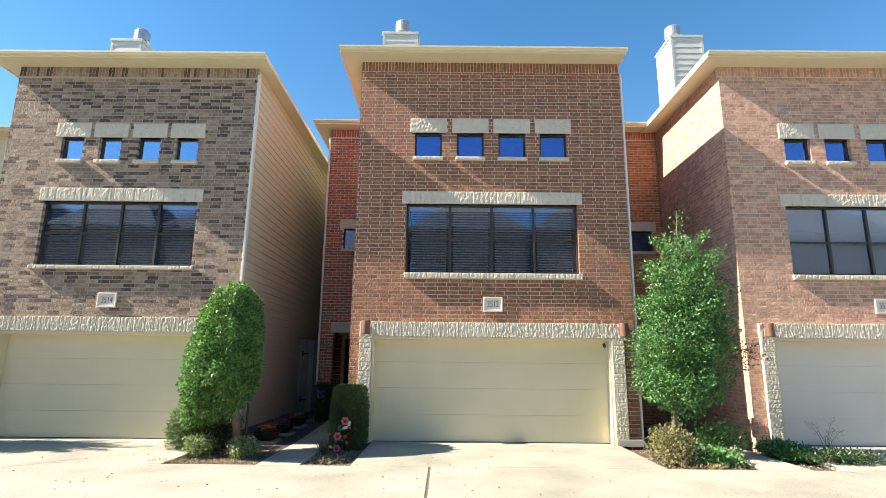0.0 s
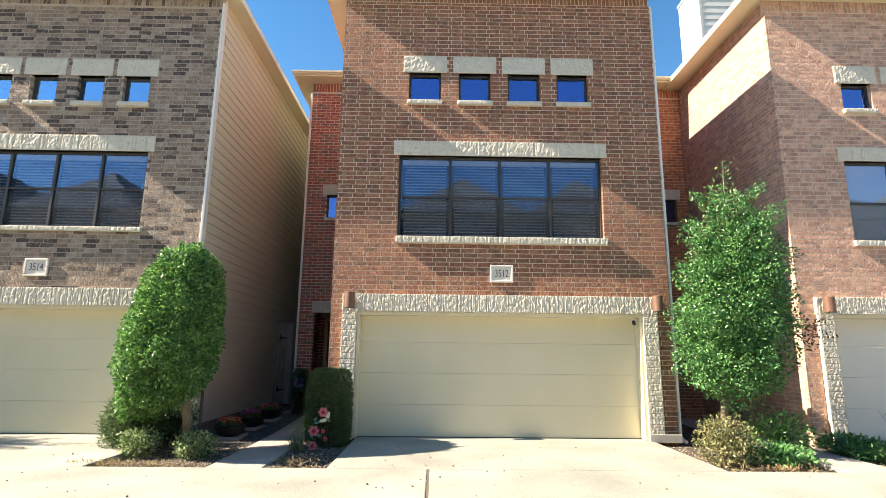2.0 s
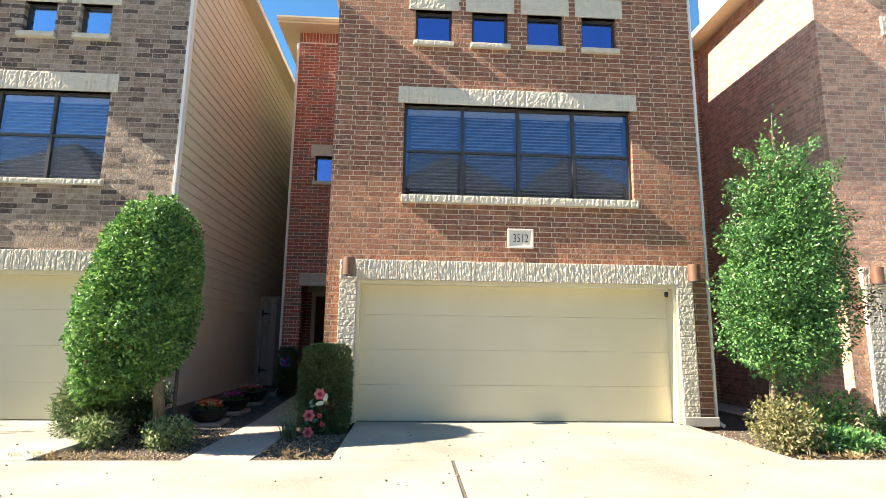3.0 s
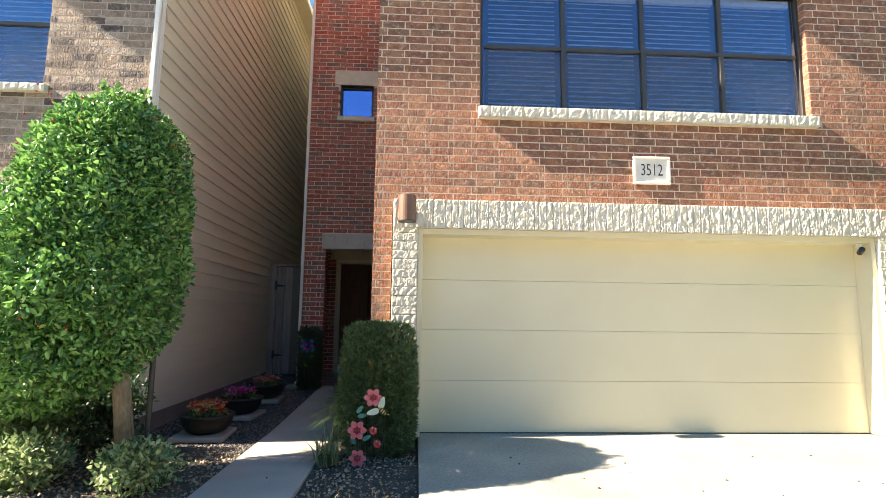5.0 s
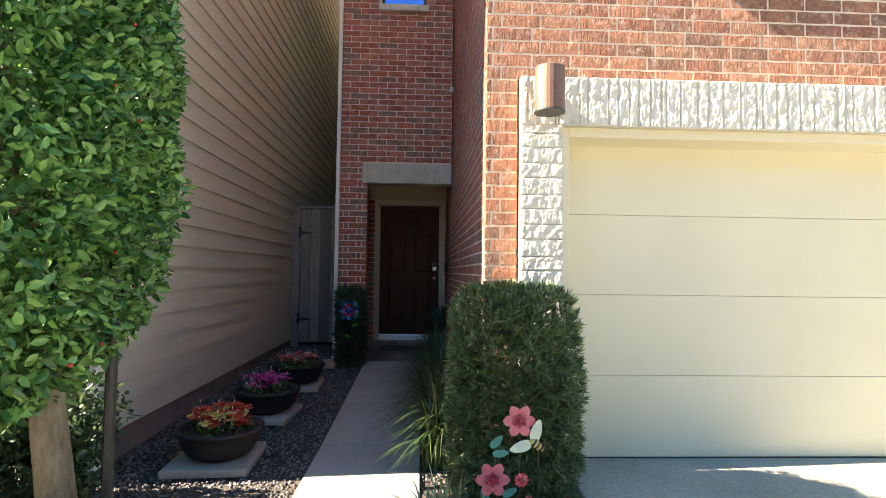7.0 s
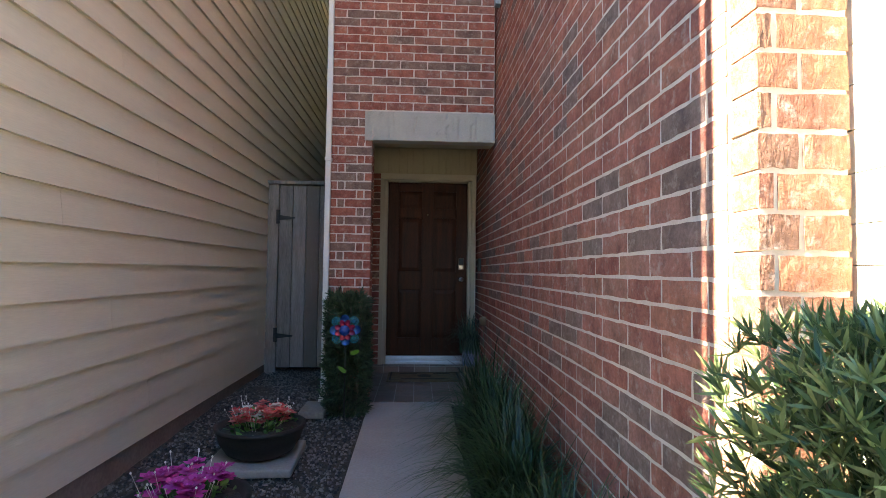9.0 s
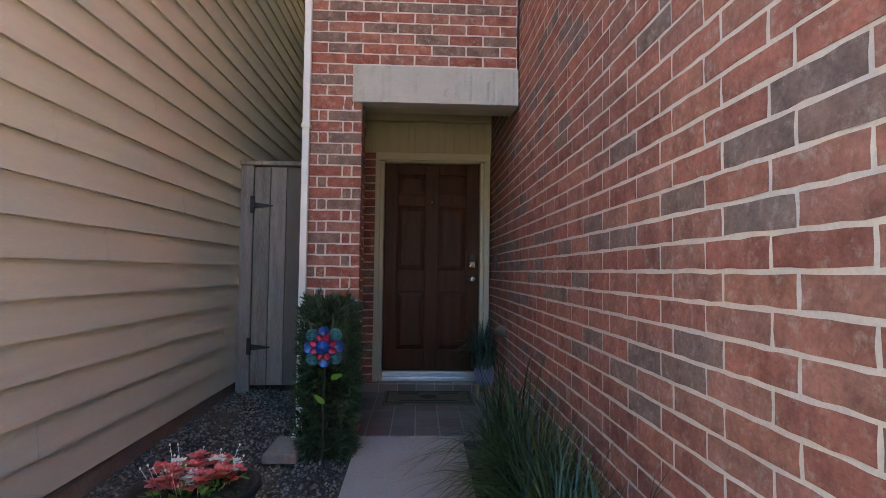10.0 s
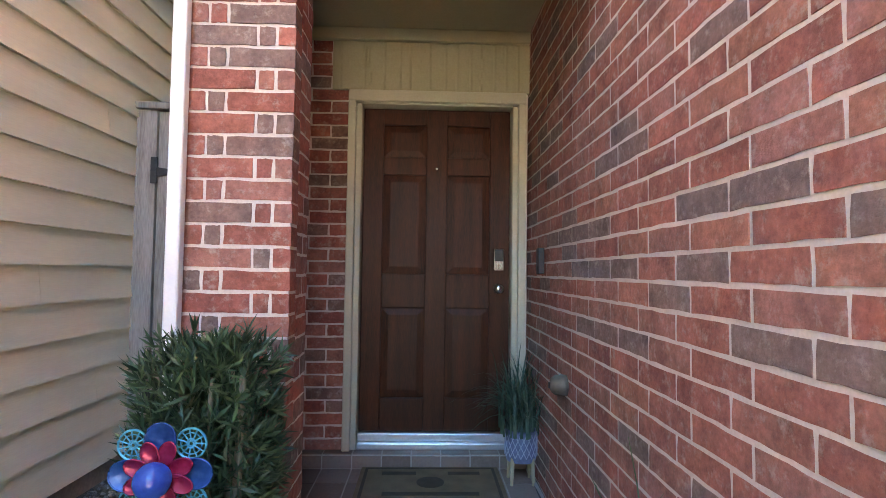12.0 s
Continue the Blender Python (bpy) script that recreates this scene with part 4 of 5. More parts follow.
M_GREYWOOD = surface("weathered_grey_wood", (0.17, 0.145, 0.125), (0.35, 0.31, 0.275), 7, 0.85, 0.6, 50, stretch=(3, 3, 0.3), depth=0.004, jitter="object")
M_BLACK = surface("black_iron", (0.012, 0.012, 0.012), (0.03, 0.03, 0.03), 15, 0.5, 0.2, 80)
gate = thing("wooden_gate", "weathered grey board gate with black strap hinges", "gate", (0, 16.3, 0))
part("post", Mesh().rbox(-4.335, -4.215, -0.02, 0.02, -0.03, 2.11, 0.004), M_GREYWOOD, gate)
for i in range(5):
    x = -4.205 + i * 0.151
    part("gate_board", Mesh().rbox(x, x + 0.145, -0.012, 0.012, 0.05, 2.10, 0.004), M_GREYWOOD, gate)
part("cap_rail", Mesh().rbox(-4.34, -3.43, -0.05, 0.05, 2.11, 2.15, 0.006), M_GREYWOOD, gate)
for z in (0.4, 1.73):
    h = Mesh().rbox(-4.24, -4.20, -0.034, -0.02, z - 0.07, z + 0.09, 0.004)
    h.add([(-4.20, -0.030, z - 0.028), (-4.20, -0.030, z + 0.028), (-4.03, -0.026, z + 0.006), (-4.03, -0.026, z - 0.006), (-4.20, -0.014, z - 0.028), (-4.20, -0.014, z + 0.028), (-4.03, -0.014, z + 0.006), (-4.03, -0.014, z - 0.006)],
          [(0, 1, 2, 3), (0, 4, 5, 1), (1, 5, 6, 2), (2, 6, 7, 3), (3, 7, 4, 0)])
    part("hinge", h, M_BLACK, gate, "black strap hinge")

# ---- front door ----
M_WOOD = surface("dark_stained_wood", (0.024, 0.0062, 0.0021), (0.095, 0.024, 0.0075), 3, 0.5, 0.2, 40, stretch=(7, 7, 0.5), depth=0.0015, spec=0.25)
M_ALU = surface("brushed_aluminium", (0.55, 0.56, 0.58), (0.68, 0.69, 0.70), 20, 0.35, 0.1, 90, metal=0.8)
M_NICKEL = surface("satin_nickel", (0.55, 0.53, 0.50), (0.66, 0.64, 0.60), 20, 0.25, 0.05, 90, metal=1.0)
door = thing("door_1", "closed dark brown six-panel wooden front door", "door", (0, 0, 0), kind="structure")
DX0, DX1, DZ0, DZ1, DY = -2.985, -2.065, 0.175, 2.175, 16.375
leaf = Mesh()
cols = [(DX0, DX0 + 0.125), (DX0 + 0.395, DX0 + 0.525), (DX1 - 0.125, DX1)]
for a, b in cols:
    leaf.rbox(a, b, DY, DY + 0.045, DZ0, DZ1, 0.004)
for c, d in ((DZ0, DZ0 + 0.20), (0.93, 1.14), (1.76, 1.87), (DZ1 - 0.10, DZ1)):
    for a, b in ((DX0 + 0.125, DX0 + 0.395), (DX0 + 0.525, DX1 - 0.125)):
        leaf.rbox(a, b, DY, DY + 0.045, c, d, 0.004)
part("door_leaf", leaf, M_WOOD, door)
for c, d in ((DZ0 + 0.20, 0.93), (1.14, 1.76), (1.87, DZ1 - 0.10)):
    for a, b in ((DX0 + 0.125, DX0 + 0.395), (DX0 + 0.525, DX1 - 0.125)):
        e = 0.045
        m = Mesh().add([(a, DY + 0.019, c), (b, DY + 0.019, c), (b, DY + 0.019, d), (a, DY + 0.019, d), (a + e, DY + 0.010, c + e), (b - e, DY + 0.010, c + e), (b - e, DY + 0.010, d - e), (a + e, DY + 0.010, d - e)],
                       [(0, 1, 5, 4), (1, 2, 6, 5), (2, 3, 7, 6), (3, 0, 4, 7), (4, 5, 6, 7)])
        part("door_panel", m, M_WOOD, door)
casing = Mesh()
for a, b, n0 in ((-3.07, -3.022, 16.262), (-3.022, -2.987, 16.285)):
    casing.rbox(a, b, n0, 16.44, 0.085, 2.19 if b < -3 else 2.18, 0.006)
for a, b, n0 in ((-2.028, -1.98, 16.262), (-2.063, -2.028, 16.285)):
    casing.rbox(a, b, n0, 16.44, 0.085, 2.19 if a > -2.04 else 2.18, 0.006)
casing.rbox(-3.07, -1.98, 16.262, 16.44, 2.19, 2.26, 0.006).rbox(-2.987, -2.063, 16.285, 16.44, 2.176, 2.19, 0.004)
part("door_frame", casing, M_CASING, door, "cream painted door casing")
part("threshold", Mesh().rbox(-2.987, -2.063, 16.30, 16.44, 0.084, 0.125, 0.008).rbox(-2.987, -2.063, 16.335, 16.44, 0.125, 0.172, 0.006), M_ALU, door, "bright aluminium threshold")
lk = part("keypad_lock", Mesh().rbox(-2.165, -2.10, DY - 0.03, DY, 1.165, 1.305, 0.008), M_NICKEL, door, "satin nickel keypad deadbolt")
part("keypad", Mesh().rbox(-2.158, -2.107, DY - 0.034, DY - 0.028, 1.225, 1.298, 0.003), M_BLACK, lk)
part("turn_piece", Mesh().lathe([(0.017, 0), (0.017, 0.012), (0.012, 0.016)], 0, 0, 0, 16, pose(-2.1325, DY - 0.03, 1.195, 90)), M_NICKEL, lk)
kb = part("door_knob", Mesh().lathe([(0.033, 0), (0.033, 0.008), (0.014, 0.014), (0.013, 0.03), (0.026, 0.038), (0.031, 0.05), (0.026, 0.063), (0.008, 0.068)], 0, 0, 0, 20, pose(-2.1325, DY, 1.055, 90)), M_NICKEL, door, "polished round knob", True)
part("peephole", Mesh().lathe([(0.008, 0), (0.008, 0.005), (0.004, 0.006)], 0, 0, 0, 12, pose(-2.525, DY, 1.80, 90)), M_NICKEL, door)
# unseen backing behind the leaf, painted in the same near-black
part("wall_behind", Mesh().box(-3.1, -1.95, 16.46, 16.5, 0, 2.3), M_DARK_ROOM, door)

bell = thing("doorbell", "small black doorbell on the brick wall", "doorbell", (-1.956, 15.89, 1.15))
part("case", Mesh().rbox(-0.034, 0, -0.026, 0.026, 0, 0.14, 0.006), M_BLACK, bell)
part("button", Mesh().lathe([(0.014, 0), (0.014, 0.003), (0.01, 0.004)], 0, 0, 0, 14, pose(-0.034, 0, 0.035, 0, -90)), M_BRONZE, bell)
M_COVER = surface("beige_foam_cover", (0.11, 0.075, 0.05), (0.16, 0.115, 0.08), 9, 0.8, 0.3, 60)
fc = thing("faucet_cover", "beige foam tap cover on the brick wall", "tap cover", (-1.956, 15.42, 0.66))
part("cover", Mesh().lathe([(0.065, 0), (0.068, 0.03), (0.062, 0.07), (0.045, 0.095), (0.015, 0.105)], 0, 0, 0, 18, pose(0, 0, 0, 0, -90)), M_COVER, fc, smooth=True)
fc.scale = (0.7, 0.7, 0.7)
part("strap", Mesh().rbox(-0.112, -0.098, -0.012, 0.012, -0.02, 0.02, 0.003), M_BLACK, fc)

M_COIR = surface("coir_mat", (0.13, 0.085, 0.045), (0.24, 0.165, 0.09), 12, 0.95, 1.0, 160, depth=0.006)
M_COIR_DARK = surface("dark_print_on_coir", (0.05, 0.035, 0.022), (0.085, 0.06, 0.038), 20, 0.95, 0.8, 150, depth=0.004)
mat = thing("doormat", "worn brown coir doormat with faded dark print", "doormat", (-2.545, 15.97, 0.004))
part("mat_body", Mesh().rbox(-0.395, 0.395, -0.24, 0.24, 0, 0.014, 0.005), M_COIR, mat)
part("border", Mesh().box(-0.37, 0.37, -0.222, -0.205, 0.0135, 0.0165).box(-0.37, 0.37, 0.205, 0.222, 0.0135, 0.0165).box(-0.37, -0.353, -0.205, 0.205, 0.0135, 0.0165).box(0.353, 0.37, -0.205, 0.205, 0.0135, 0.0165), M_COIR_DARK, mat)
part("print_bar", Mesh().box(-0.27, -0.08, 0.12, 0.16, 0.0135, 0.0165).box(0.10, 0.28, 0.12, 0.16, 0.0135, 0.0165).box(-0.25, 0.25, -0.16, -0.12, 0.0135, 0.0165), M_COIR_DARK, mat)
part("emblem", Mesh().lathe([(0.075, 0.0135), (0.075, 0.0165), (0.05, 0.0167)], 0, 0.01, 0, 24), M_COIR_DARK, mat)

cb = thing("cable", "thin black cable lying along the porch wall", "cable", (0, 0, 0))
part("wire", Mesh().tube([(-1.975, 16.1, 0.012), (-1.985, 15.8, 0.012), (-2.03, 15.55, 0.012), (-2.0, 15.3, 0.012), (-1.975, 15.05, 0.05), (-1.97, 14.9, 0.12)], 0.006, 6), M_BLACK, cb)
part("edge_strip", Mesh().rbox(-1.985, -1.965, 14.95, 16.2, 0.003, 0.02, 0.004), M_GROUT, cb, "pale grout strip along the wall foot")

# ---- lamps, plates, small fixtures ----
M_BULB = surface("frosted_lamp_glass", (0.6, 0.58, 0.52), (0.66, 0.64, 0.58), 20, 0.3, 0.0)


def wall_lamp(x):
    l = thing("wall_lamp", "copper-brown cylinder wall lamp on the stone lintel", "wall lamp", (x, FRONT - 0.095, 2.10), "garage wall lamps")
    part("shade", Mesh().lathe([(0.080, 0.0), (0.088, 0.0), (0.088, 0.262), (0.08, 0.27), (0.02, 0.272)], 0, -0.10, 0, 28), M_COPPER, l, smooth=False)
    part("rim", Mesh().lathe([(0.083, -0.002), (0.091, -0.002), (0.091, 0.008), (0.083, 0.009)], 0, -0.10, 0, 28), M_BRONZE, l)
    part("bracket", Mesh().rbox(-0.03, 0.03, -0.02, 0.03, 0.09, 0.18, 0.004), M_COPPER, l)
    return l


first_lamp = wall_lamp(-1.60)
copy_thing(first_lamp, pose(3.68, FRONT - 0.095, 2.10))
copy_thing(first_lamp, pose(6.66, FRONT - 0.095, 2.12))

M_PLATE = surface("cast_stone_plate", (0.66, 0.63, 0.57), (0.76, 0.73, 0.67), 8, 0.8, 0.2, 80)
M_INK = surface("black_paint", (0.015, 0.015, 0.015), (0.03, 0.03, 0.03), 20, 0.5, 0.0)


def number_plate(text, x, z, w=0.41, h=0.31):
    p = thing("house_number", "white cast stone number plate reading " + text, "number plate", (x, FRONT - 0.002, z), "house number plates")
    part("plate", Mesh().rbox(-w / 2 + 0.02, w / 2 - 0.02, -0.016, 0.0, -h / 2 + 0.02, h / 2 - 0.02, 0.003), M_PLATE, p)
    for a, b, c, d in ((-w / 2, w / 2, -h / 2, -h / 2 + 0.035), (-w / 2, w / 2, h / 2 - 0.035, h / 2), (-w / 2, -w / 2 + 0.035, -h / 2 + 0.035, h / 2 - 0.035), (w / 2 - 0.035, w / 2, -h / 2 + 0.035, h / 2 - 0.035)):
        part("border", Mesh().rbox(a, b, -0.032, 0.0, c, d, 0.008), M_PLATE, p)
    c = bpy.data.curves.new("numeral", "FONT")
    c.body, c.size, c.extrude, c.align_x, c.align_y = text, 0.16, 0.0015, "CENTER", "CENTER"
    c.offset = -0.0012
    tmp = new("tmp", c)
    me = bpy.data.meshes.new_from_object(tmp)
    bpy.data.objects.remove(tmp)
    me.materials.append(M_INK)
    d = new("numeral", me)
    d.parent = p
    d.matrix_basis = pose(0, -0.019, 0, 90) @ Matrix.Diagonal((0.78, 1.15, 1, 1))


number_plate("3512", 1.02, 2.745)
number_plate("3514", -7.10, 2.755)
number_plate("3510", 9.23, 2.785)

cm = thing("security_camera", "small black security camera under the lintel", "camera", (3.32, FRONT + 0.03, 1.99))
part("mount", Mesh().rbox(-0.02, 0.02, -0.02, 0.02, -0.045, 0.008, 0.004), M_WHITE, cm)
part("body", Mesh().lathe([(0.026, -0.05), (0.03, -0.045), (0.03, 0.045), (0.024, 0.05)], 0, 0, 0, 16, pose(0, -0.02, -0.075, 70, 0, -25)), M_BLACK, cm)
bx = thing("wall_sensor", "small grey utility box on the brick wall", "sensor box", (-1.962, 14.62, 3.42))
part("case", Mesh().rbox(-0.05, 0, -0.04, 0.04, 0, 0.07, 0.006), M_STEEL, bx)

# ---- plants ----
LEAF = np.array([(0, 0, 0), (0.23, 0.30, 0.07), (0.20, 0.70, 0.05), (0, 1, -0.10), (-0.20, 0.70, 0.05), (-0.23, 0.30, 0.07)])
LEAF_F = np.array([(0, 1, 2, 3), (0, 3, 4, 5)])
BLADE = np.array([(-0.03, 0, 0), (0.03, 0, 0), (0.065, 0.5, 0.03), (0, 1, -0.03), (-0.065, 0.5, 0.03)])
BLADE_F = np.array([(0, 1, 2), (0, 2, 4), (4, 2, 3)])


def scatter_leaves(name, centres, outward, size, material, parent, seed, shape=LEAF, faces=LEAF_F, spread=0.9, droop=0.0):
    """One mesh of small leaves at the centres, facing roughly outward."""
    r = np.random.RandomState(seed)
    n = len(centres)
    d = outward + r.normal(0, spread, (n, 3)) - np.array([0, 0, droop])
    d /= np.linalg.norm(d, axis=1)[:, None]
    t = r.normal(0, 1, (n, 3))
    s = np.cross(d, t)
    s /= np.linalg.norm(s, axis=1)[:, None] + 1e-9
    u = np.cross(s, d)
    k = size * r.uniform(0.6, 1.25, n)
    p = shape[None] * k[:, None, None]
    v = centres[:, None] + p[..., 0:1] * s[:, None] + p[..., 1:2] * d[:, None] + p[..., 2:3] * u[:, None]
    f = (faces[None] + (np.arange(n) * len(shape))[:, None, None]).reshape(-1, faces.shape[1])
    ob = new(name, np_mesh(name, v, f, material))
    ob.parent = parent
    return ob


def lumpy(dirs, seed, amount, scale):
    return np.array([1 + amount * noise.noise(Vector(d) * scale + Vector((seed, 0, 0))) for d in dirs])


def crown_points(n, seed, centre, radii, power, shell, amount=0.12, scale=2.6):
    """Points in the outer shell of a lumpy superellipsoid, and their outward directions."""
    r = np.random.RandomState(seed)
    d = r.normal(0, 1, (n, 3))
    d /= np.linalg.norm(d, axis=1)[:, None]
    q = (np.abs(d[:, 0]) ** power + np.abs(d[:, 1]) ** power + np.abs(d[:, 2]) ** power) ** (-1 / power)
    k = q * (1 - shell * r.uniform(0, 1, n) ** 1.6) * lumpy(d, seed, amount, scale)
    return np.array(centre) + d * k[:, None] * np.array(radii), d


def branches(m, base, height, n, reach, r0, seed, lean=(0, 0)):
    r = random.Random(seed)
    top = (base[0] + lean[0], base[1] + lean[1], base[2] + height)
    m.tube([base, ((base[0] + top[0]) / 2 + 0.02, (base[1] + top[1]) / 2, base[2] + height * 0.5), top], [r0, r0 * 0.75, r0 * 0.35], 10)
    for k in range(n):
        f = r.uniform(0.35, 0.98)
        p = Vector((base[0] + lean[0] * f, base[1] + lean[1] * f, base[2] + height * f))
        a = r.uniform(0, 6.28)
        l = reach * r.uniform(0.5, 1.0)
        q = p + Vector((math.cos(a) * l, math.sin(a) * l, l * r.uniform(0.3, 0.9)))
        m.tube([p, (p + q) / 2 + Vector((0, 0, 0.05)), q], [r0 * 0.3, r0 * 0.2, r0 * 0.08], 6)
    return m


# clipped topiary
topiary = thing("topiary_tree", "clipped dense green holly topiary in the side bed", "tree", (-4.04, 10.06, -0.12))
part("trunk", branches(Mesh(), (0.36, 0.05, 0), 2.3, 26, 0.42, 0.075, 5, (-0.34, -0.04)), M_BARK, topiary, smooth=True)
pts, nrm = crown_points(52000, 11, (0, 0, 1.88), (0.60, 0.84, 1.17), 3.0, 0.42, 0.11, 4.6)
taper = (1 - 0.24 * np.clip((pts[:, 2] - 1.2) / 1.8, 0, 1))
pts[:, 0] *= taper
pts[:, 0] += 0.03 * (pts[:, 2] - 1.6)
pts[:, 1] += 0.20 * (pts[:, 2] - 1.75)
pts[:, 1] *= taper * (1 - 0.22 * np.clip((1.5 - pts[:, 2]) / 0.6, 0, 1))
skirt, out = crown_points(9000, 13, (-0.34, 0, 0.95), (0.33, 0.40, 0.46), 2.4, 0.5, 0.25, 3.0)
scatter_leaves("crown", np.concatenate([pts, skirt]), np.concatenate([nrm, out]) * 0.6, 0.052, M_LEAF, topiary, 12)
M_BERRY = surface("red_berry", (0.35, 0.02, 0.015), (0.5, 0.04, 0.02), 10, 0.35, 0.0)
bm = Mesh()
rb = random.Random(5)
for i in range(60):
    a, zz = rb.uniform(0, 6.28), rb.uniform(0.9, 2.9)
    bm.lathe([(0.002, -0.008), (0.008, -0.004), (0.009, 0.002), (0.005, 0.008)], 0.53 * math.cos(a), 0.72 * math.sin(a) + 0.13 * (zz - 1.95), zz, 6)
tagged(part("berries", bm, M_BERRY, topiary, "tiny red berries"), kind="stuff")
part("stake", Mesh().lathe([(0.022, 0), (0.022, 1.3), (0.01, 1.32)], 0.45, 0.13, 0, 10), M_BLACK, topiary, "dark green metal stake")

M_SHRUB = leaf_surface("variegated_leaf", (0.07, 0.15, 0.045), (0.36, 0.45, 0.22))
M_DRYSHRUB = leaf_surface("pale_dry_leaf", (0.12, 0.14, 0.05), (0.36, 0.34, 0.17), 0.6)


def shrub(name, label, place, radii, n, size, material, seed, shell=0.8, shape=LEAF, faces=LEAF_F):
    s = thing(name, label, "shrub", (place[0], place[1], -0.1))
    m = Mesh()
    r = random.Random(seed)
    for k in range(9):
        a, l = r.uniform(0, 6.28), r.uniform(0.3, 0.8)
        m.tube([(0, 0, -0.02), (math.cos(a) * radii[0] * l * 0.5, math.sin(a) * radii[1] * l * 0.5, radii[2] * 0.8), (math.cos(a) * radii[0] * l, math.sin(a) * radii[1] * l, radii[2] * 1.5)], [0.008, 0.006, 0.003], 5)
    part("woody_frame", m, M_BARK, s)
    p, d = crown_points(n, seed, (0, 0, radii[2] * 0.95), radii, 2.2, shell, 0.35, 2.5)
    keep = p[:, 2] > 0.0
    scatter_leaves("foliage", p[keep], d[keep] * 0.7 + np.array([0, 0, 0.3]), size, material, s, seed + 1, shape, faces)
    return s


shrub("shrub", "low feathery dark green shrub beside the topiary", (-4.68, 10.25, 0), (0.33, 0.30, 0.42), 8000, 0.085, M_NEEDLE, 21, 0.8, BLADE, BLADE_F)
shrub("shrub", "dark leafy shrub behind the topiary trunk", (-4.42, 10.82, 0), (0.50, 0.28, 0.38), 5200, 0.055, M_NEEDLE_SHADED, 28)
shrub("shrub", "small variegated shrub in the mulch bed", (-4.27, 9.85, 0), (0.27, 0.25, 0.19), 1300, 0.05, M_SHRUB, 22)
shrub("shrub", "small variegated shrub in the mulch bed", (-3.46, 9.80, 0), (0.28, 0.25, 0.18), 1300, 0.05, M_SHRUB, 23)
shrub("shrub", "dry pale variegated shrub beside the driveway", (3.86, 9.55, 0), (0.38, 0.33, 0.33), 2400, 0.05, M_DRYSHRUB, 24)
shrub("shrub", "sparse green shrub under the young tree", (5.05, 10.2, 0), (0.45, 0.38, 0.33), 1500, 0.06, M_LEAF, 25, 0.95)
shrub("ground_cover", "bright green low weeds in the bed", (4.62, 9.62, 0), (0.50, 0.36, 0.13), 2000, 0.075, M_LEAF_BRIGHT, 26, 0.95, BLADE * np.array([2.4, 1, 1]), BLADE_F)
shrub("ground_cover", "bright green low weeds in the bed", (6.20, 10.25, 0), (0.34, 0.62, 0.15), 2600, 0.08, M_LEAF_BRIGHT, 27, 0.95, BLADE * np.array([2.4, 1, 1]), BLADE_F)
sprawl = shrub("ground_cover", "dark green creeping weeds spreading over the driveway", (6.78, 9.62, 0), (0.62, 0.36, 0.10), 2300, 0.07, M_NEEDLE_SHADED, 37, 0.95, BLADE * np.array([2.4, 1, 1]), BLADE_F)
sprawl.location.z = -0.045
M_STALK = surface("dry_brown_stalk", (0.10, 0.07, 0.045), (0.20, 0.15, 0.10), 14, 0.9, 0.2, 60)
weed = thing("dry_weed", "tall dead brown weed stalks with curled seed heads", "weed", (6.98, 10.25, -0.045))
wr = random.Random(12)
for k in range(7):
    a, h, l = wr.uniform(0, 6.28), wr.uniform(0.35, 0.72), wr.uniform(0.12, 0.42)
    dx, dy = math.cos(a) * l, math.sin(a) * l * 0.5
    stalk = Mesh().tube([(0.02 * k, 0, -0.01), (dx * 0.3, dy * 0.3, h * 0.55), (dx * 0.75, dy * 0.75, h * 0.9), (dx, dy, h)], [0.005, 0.004, 0.003, 0.002], 5)
    for q in range(5):
        b, g = wr.uniform(0, 6.28), wr.uniform(0.6, 1.0)
        ex, ey, ez = dx * g + 0.07 * math.cos(b), dy * g + 0.05 * math.sin(b), h * g + wr.uniform(0.0, 0.07)
        stalk.tube([(dx * g, dy * g, h * g * 0.97), (ex, ey, ez)], 0.0018, 4)
        stalk.lathe([(0.002, -0.008), (0.007, 0.0), (0.002, 0.009)], ex, ey, ez, 5)
    tagged(part("stalk", stalk, M_STALK, weed), kind="stuff")

M_STRAW = leaf_surface("dry_straw", (0.20, 0.145, 0.07), (0.48, 0.38, 0.20), 0.7)
for x, y, a, b, n in ((-4.36, 9.12, 0.42, 0.15, 420), (-3.62, 9.06, 0.30, 0.11, 200), (4.3, 9.1, 0.6, 0.14, 380), (-1.9, 9.3, 0.30, 0.3, 120)):
    shrub("dry_grass", "matted dry straw at the bed edge", (x, y, 0), (a, b, 0.04), n, 0.06, M_STRAW, 29, 0.95, BLADE, BLADE_F)

# young tree by the right-hand neighbour
young = thing("tree", "leafy young green tree with feathery top growth", "tree", (4.62, 10.25, -0.1))
part("trunk", branches(Mesh(), (-0.42, 0, 0), 3.7, 44, 0.58, 0.06, 31, (0.30, 0)), M_BARK, young, smooth=True)
cp, cd = [], []
rr = random.Random(8)
blobs = [(-0.22, -0.1, 1.55, 0.80, 0.56, 0.72), (-0.12, -0.1, 2.25, 0.86, 0.58, 0.74), (0.06, -0.08, 2.95, 0.70, 0.50, 0.62), (0.05, -0.05, 3.5, 0.46, 0.38, 0.5)]
for k, (x, y, z, a, b, c) in enumerate(blobs):
    p, d = crown_points([19000, 17500, 10000, 3600][k], 40 + k, (x, y, z), (a, b, c), 2.2, 0.75, 0.55, 2.4)
    cp.append(p), cd.append(d)
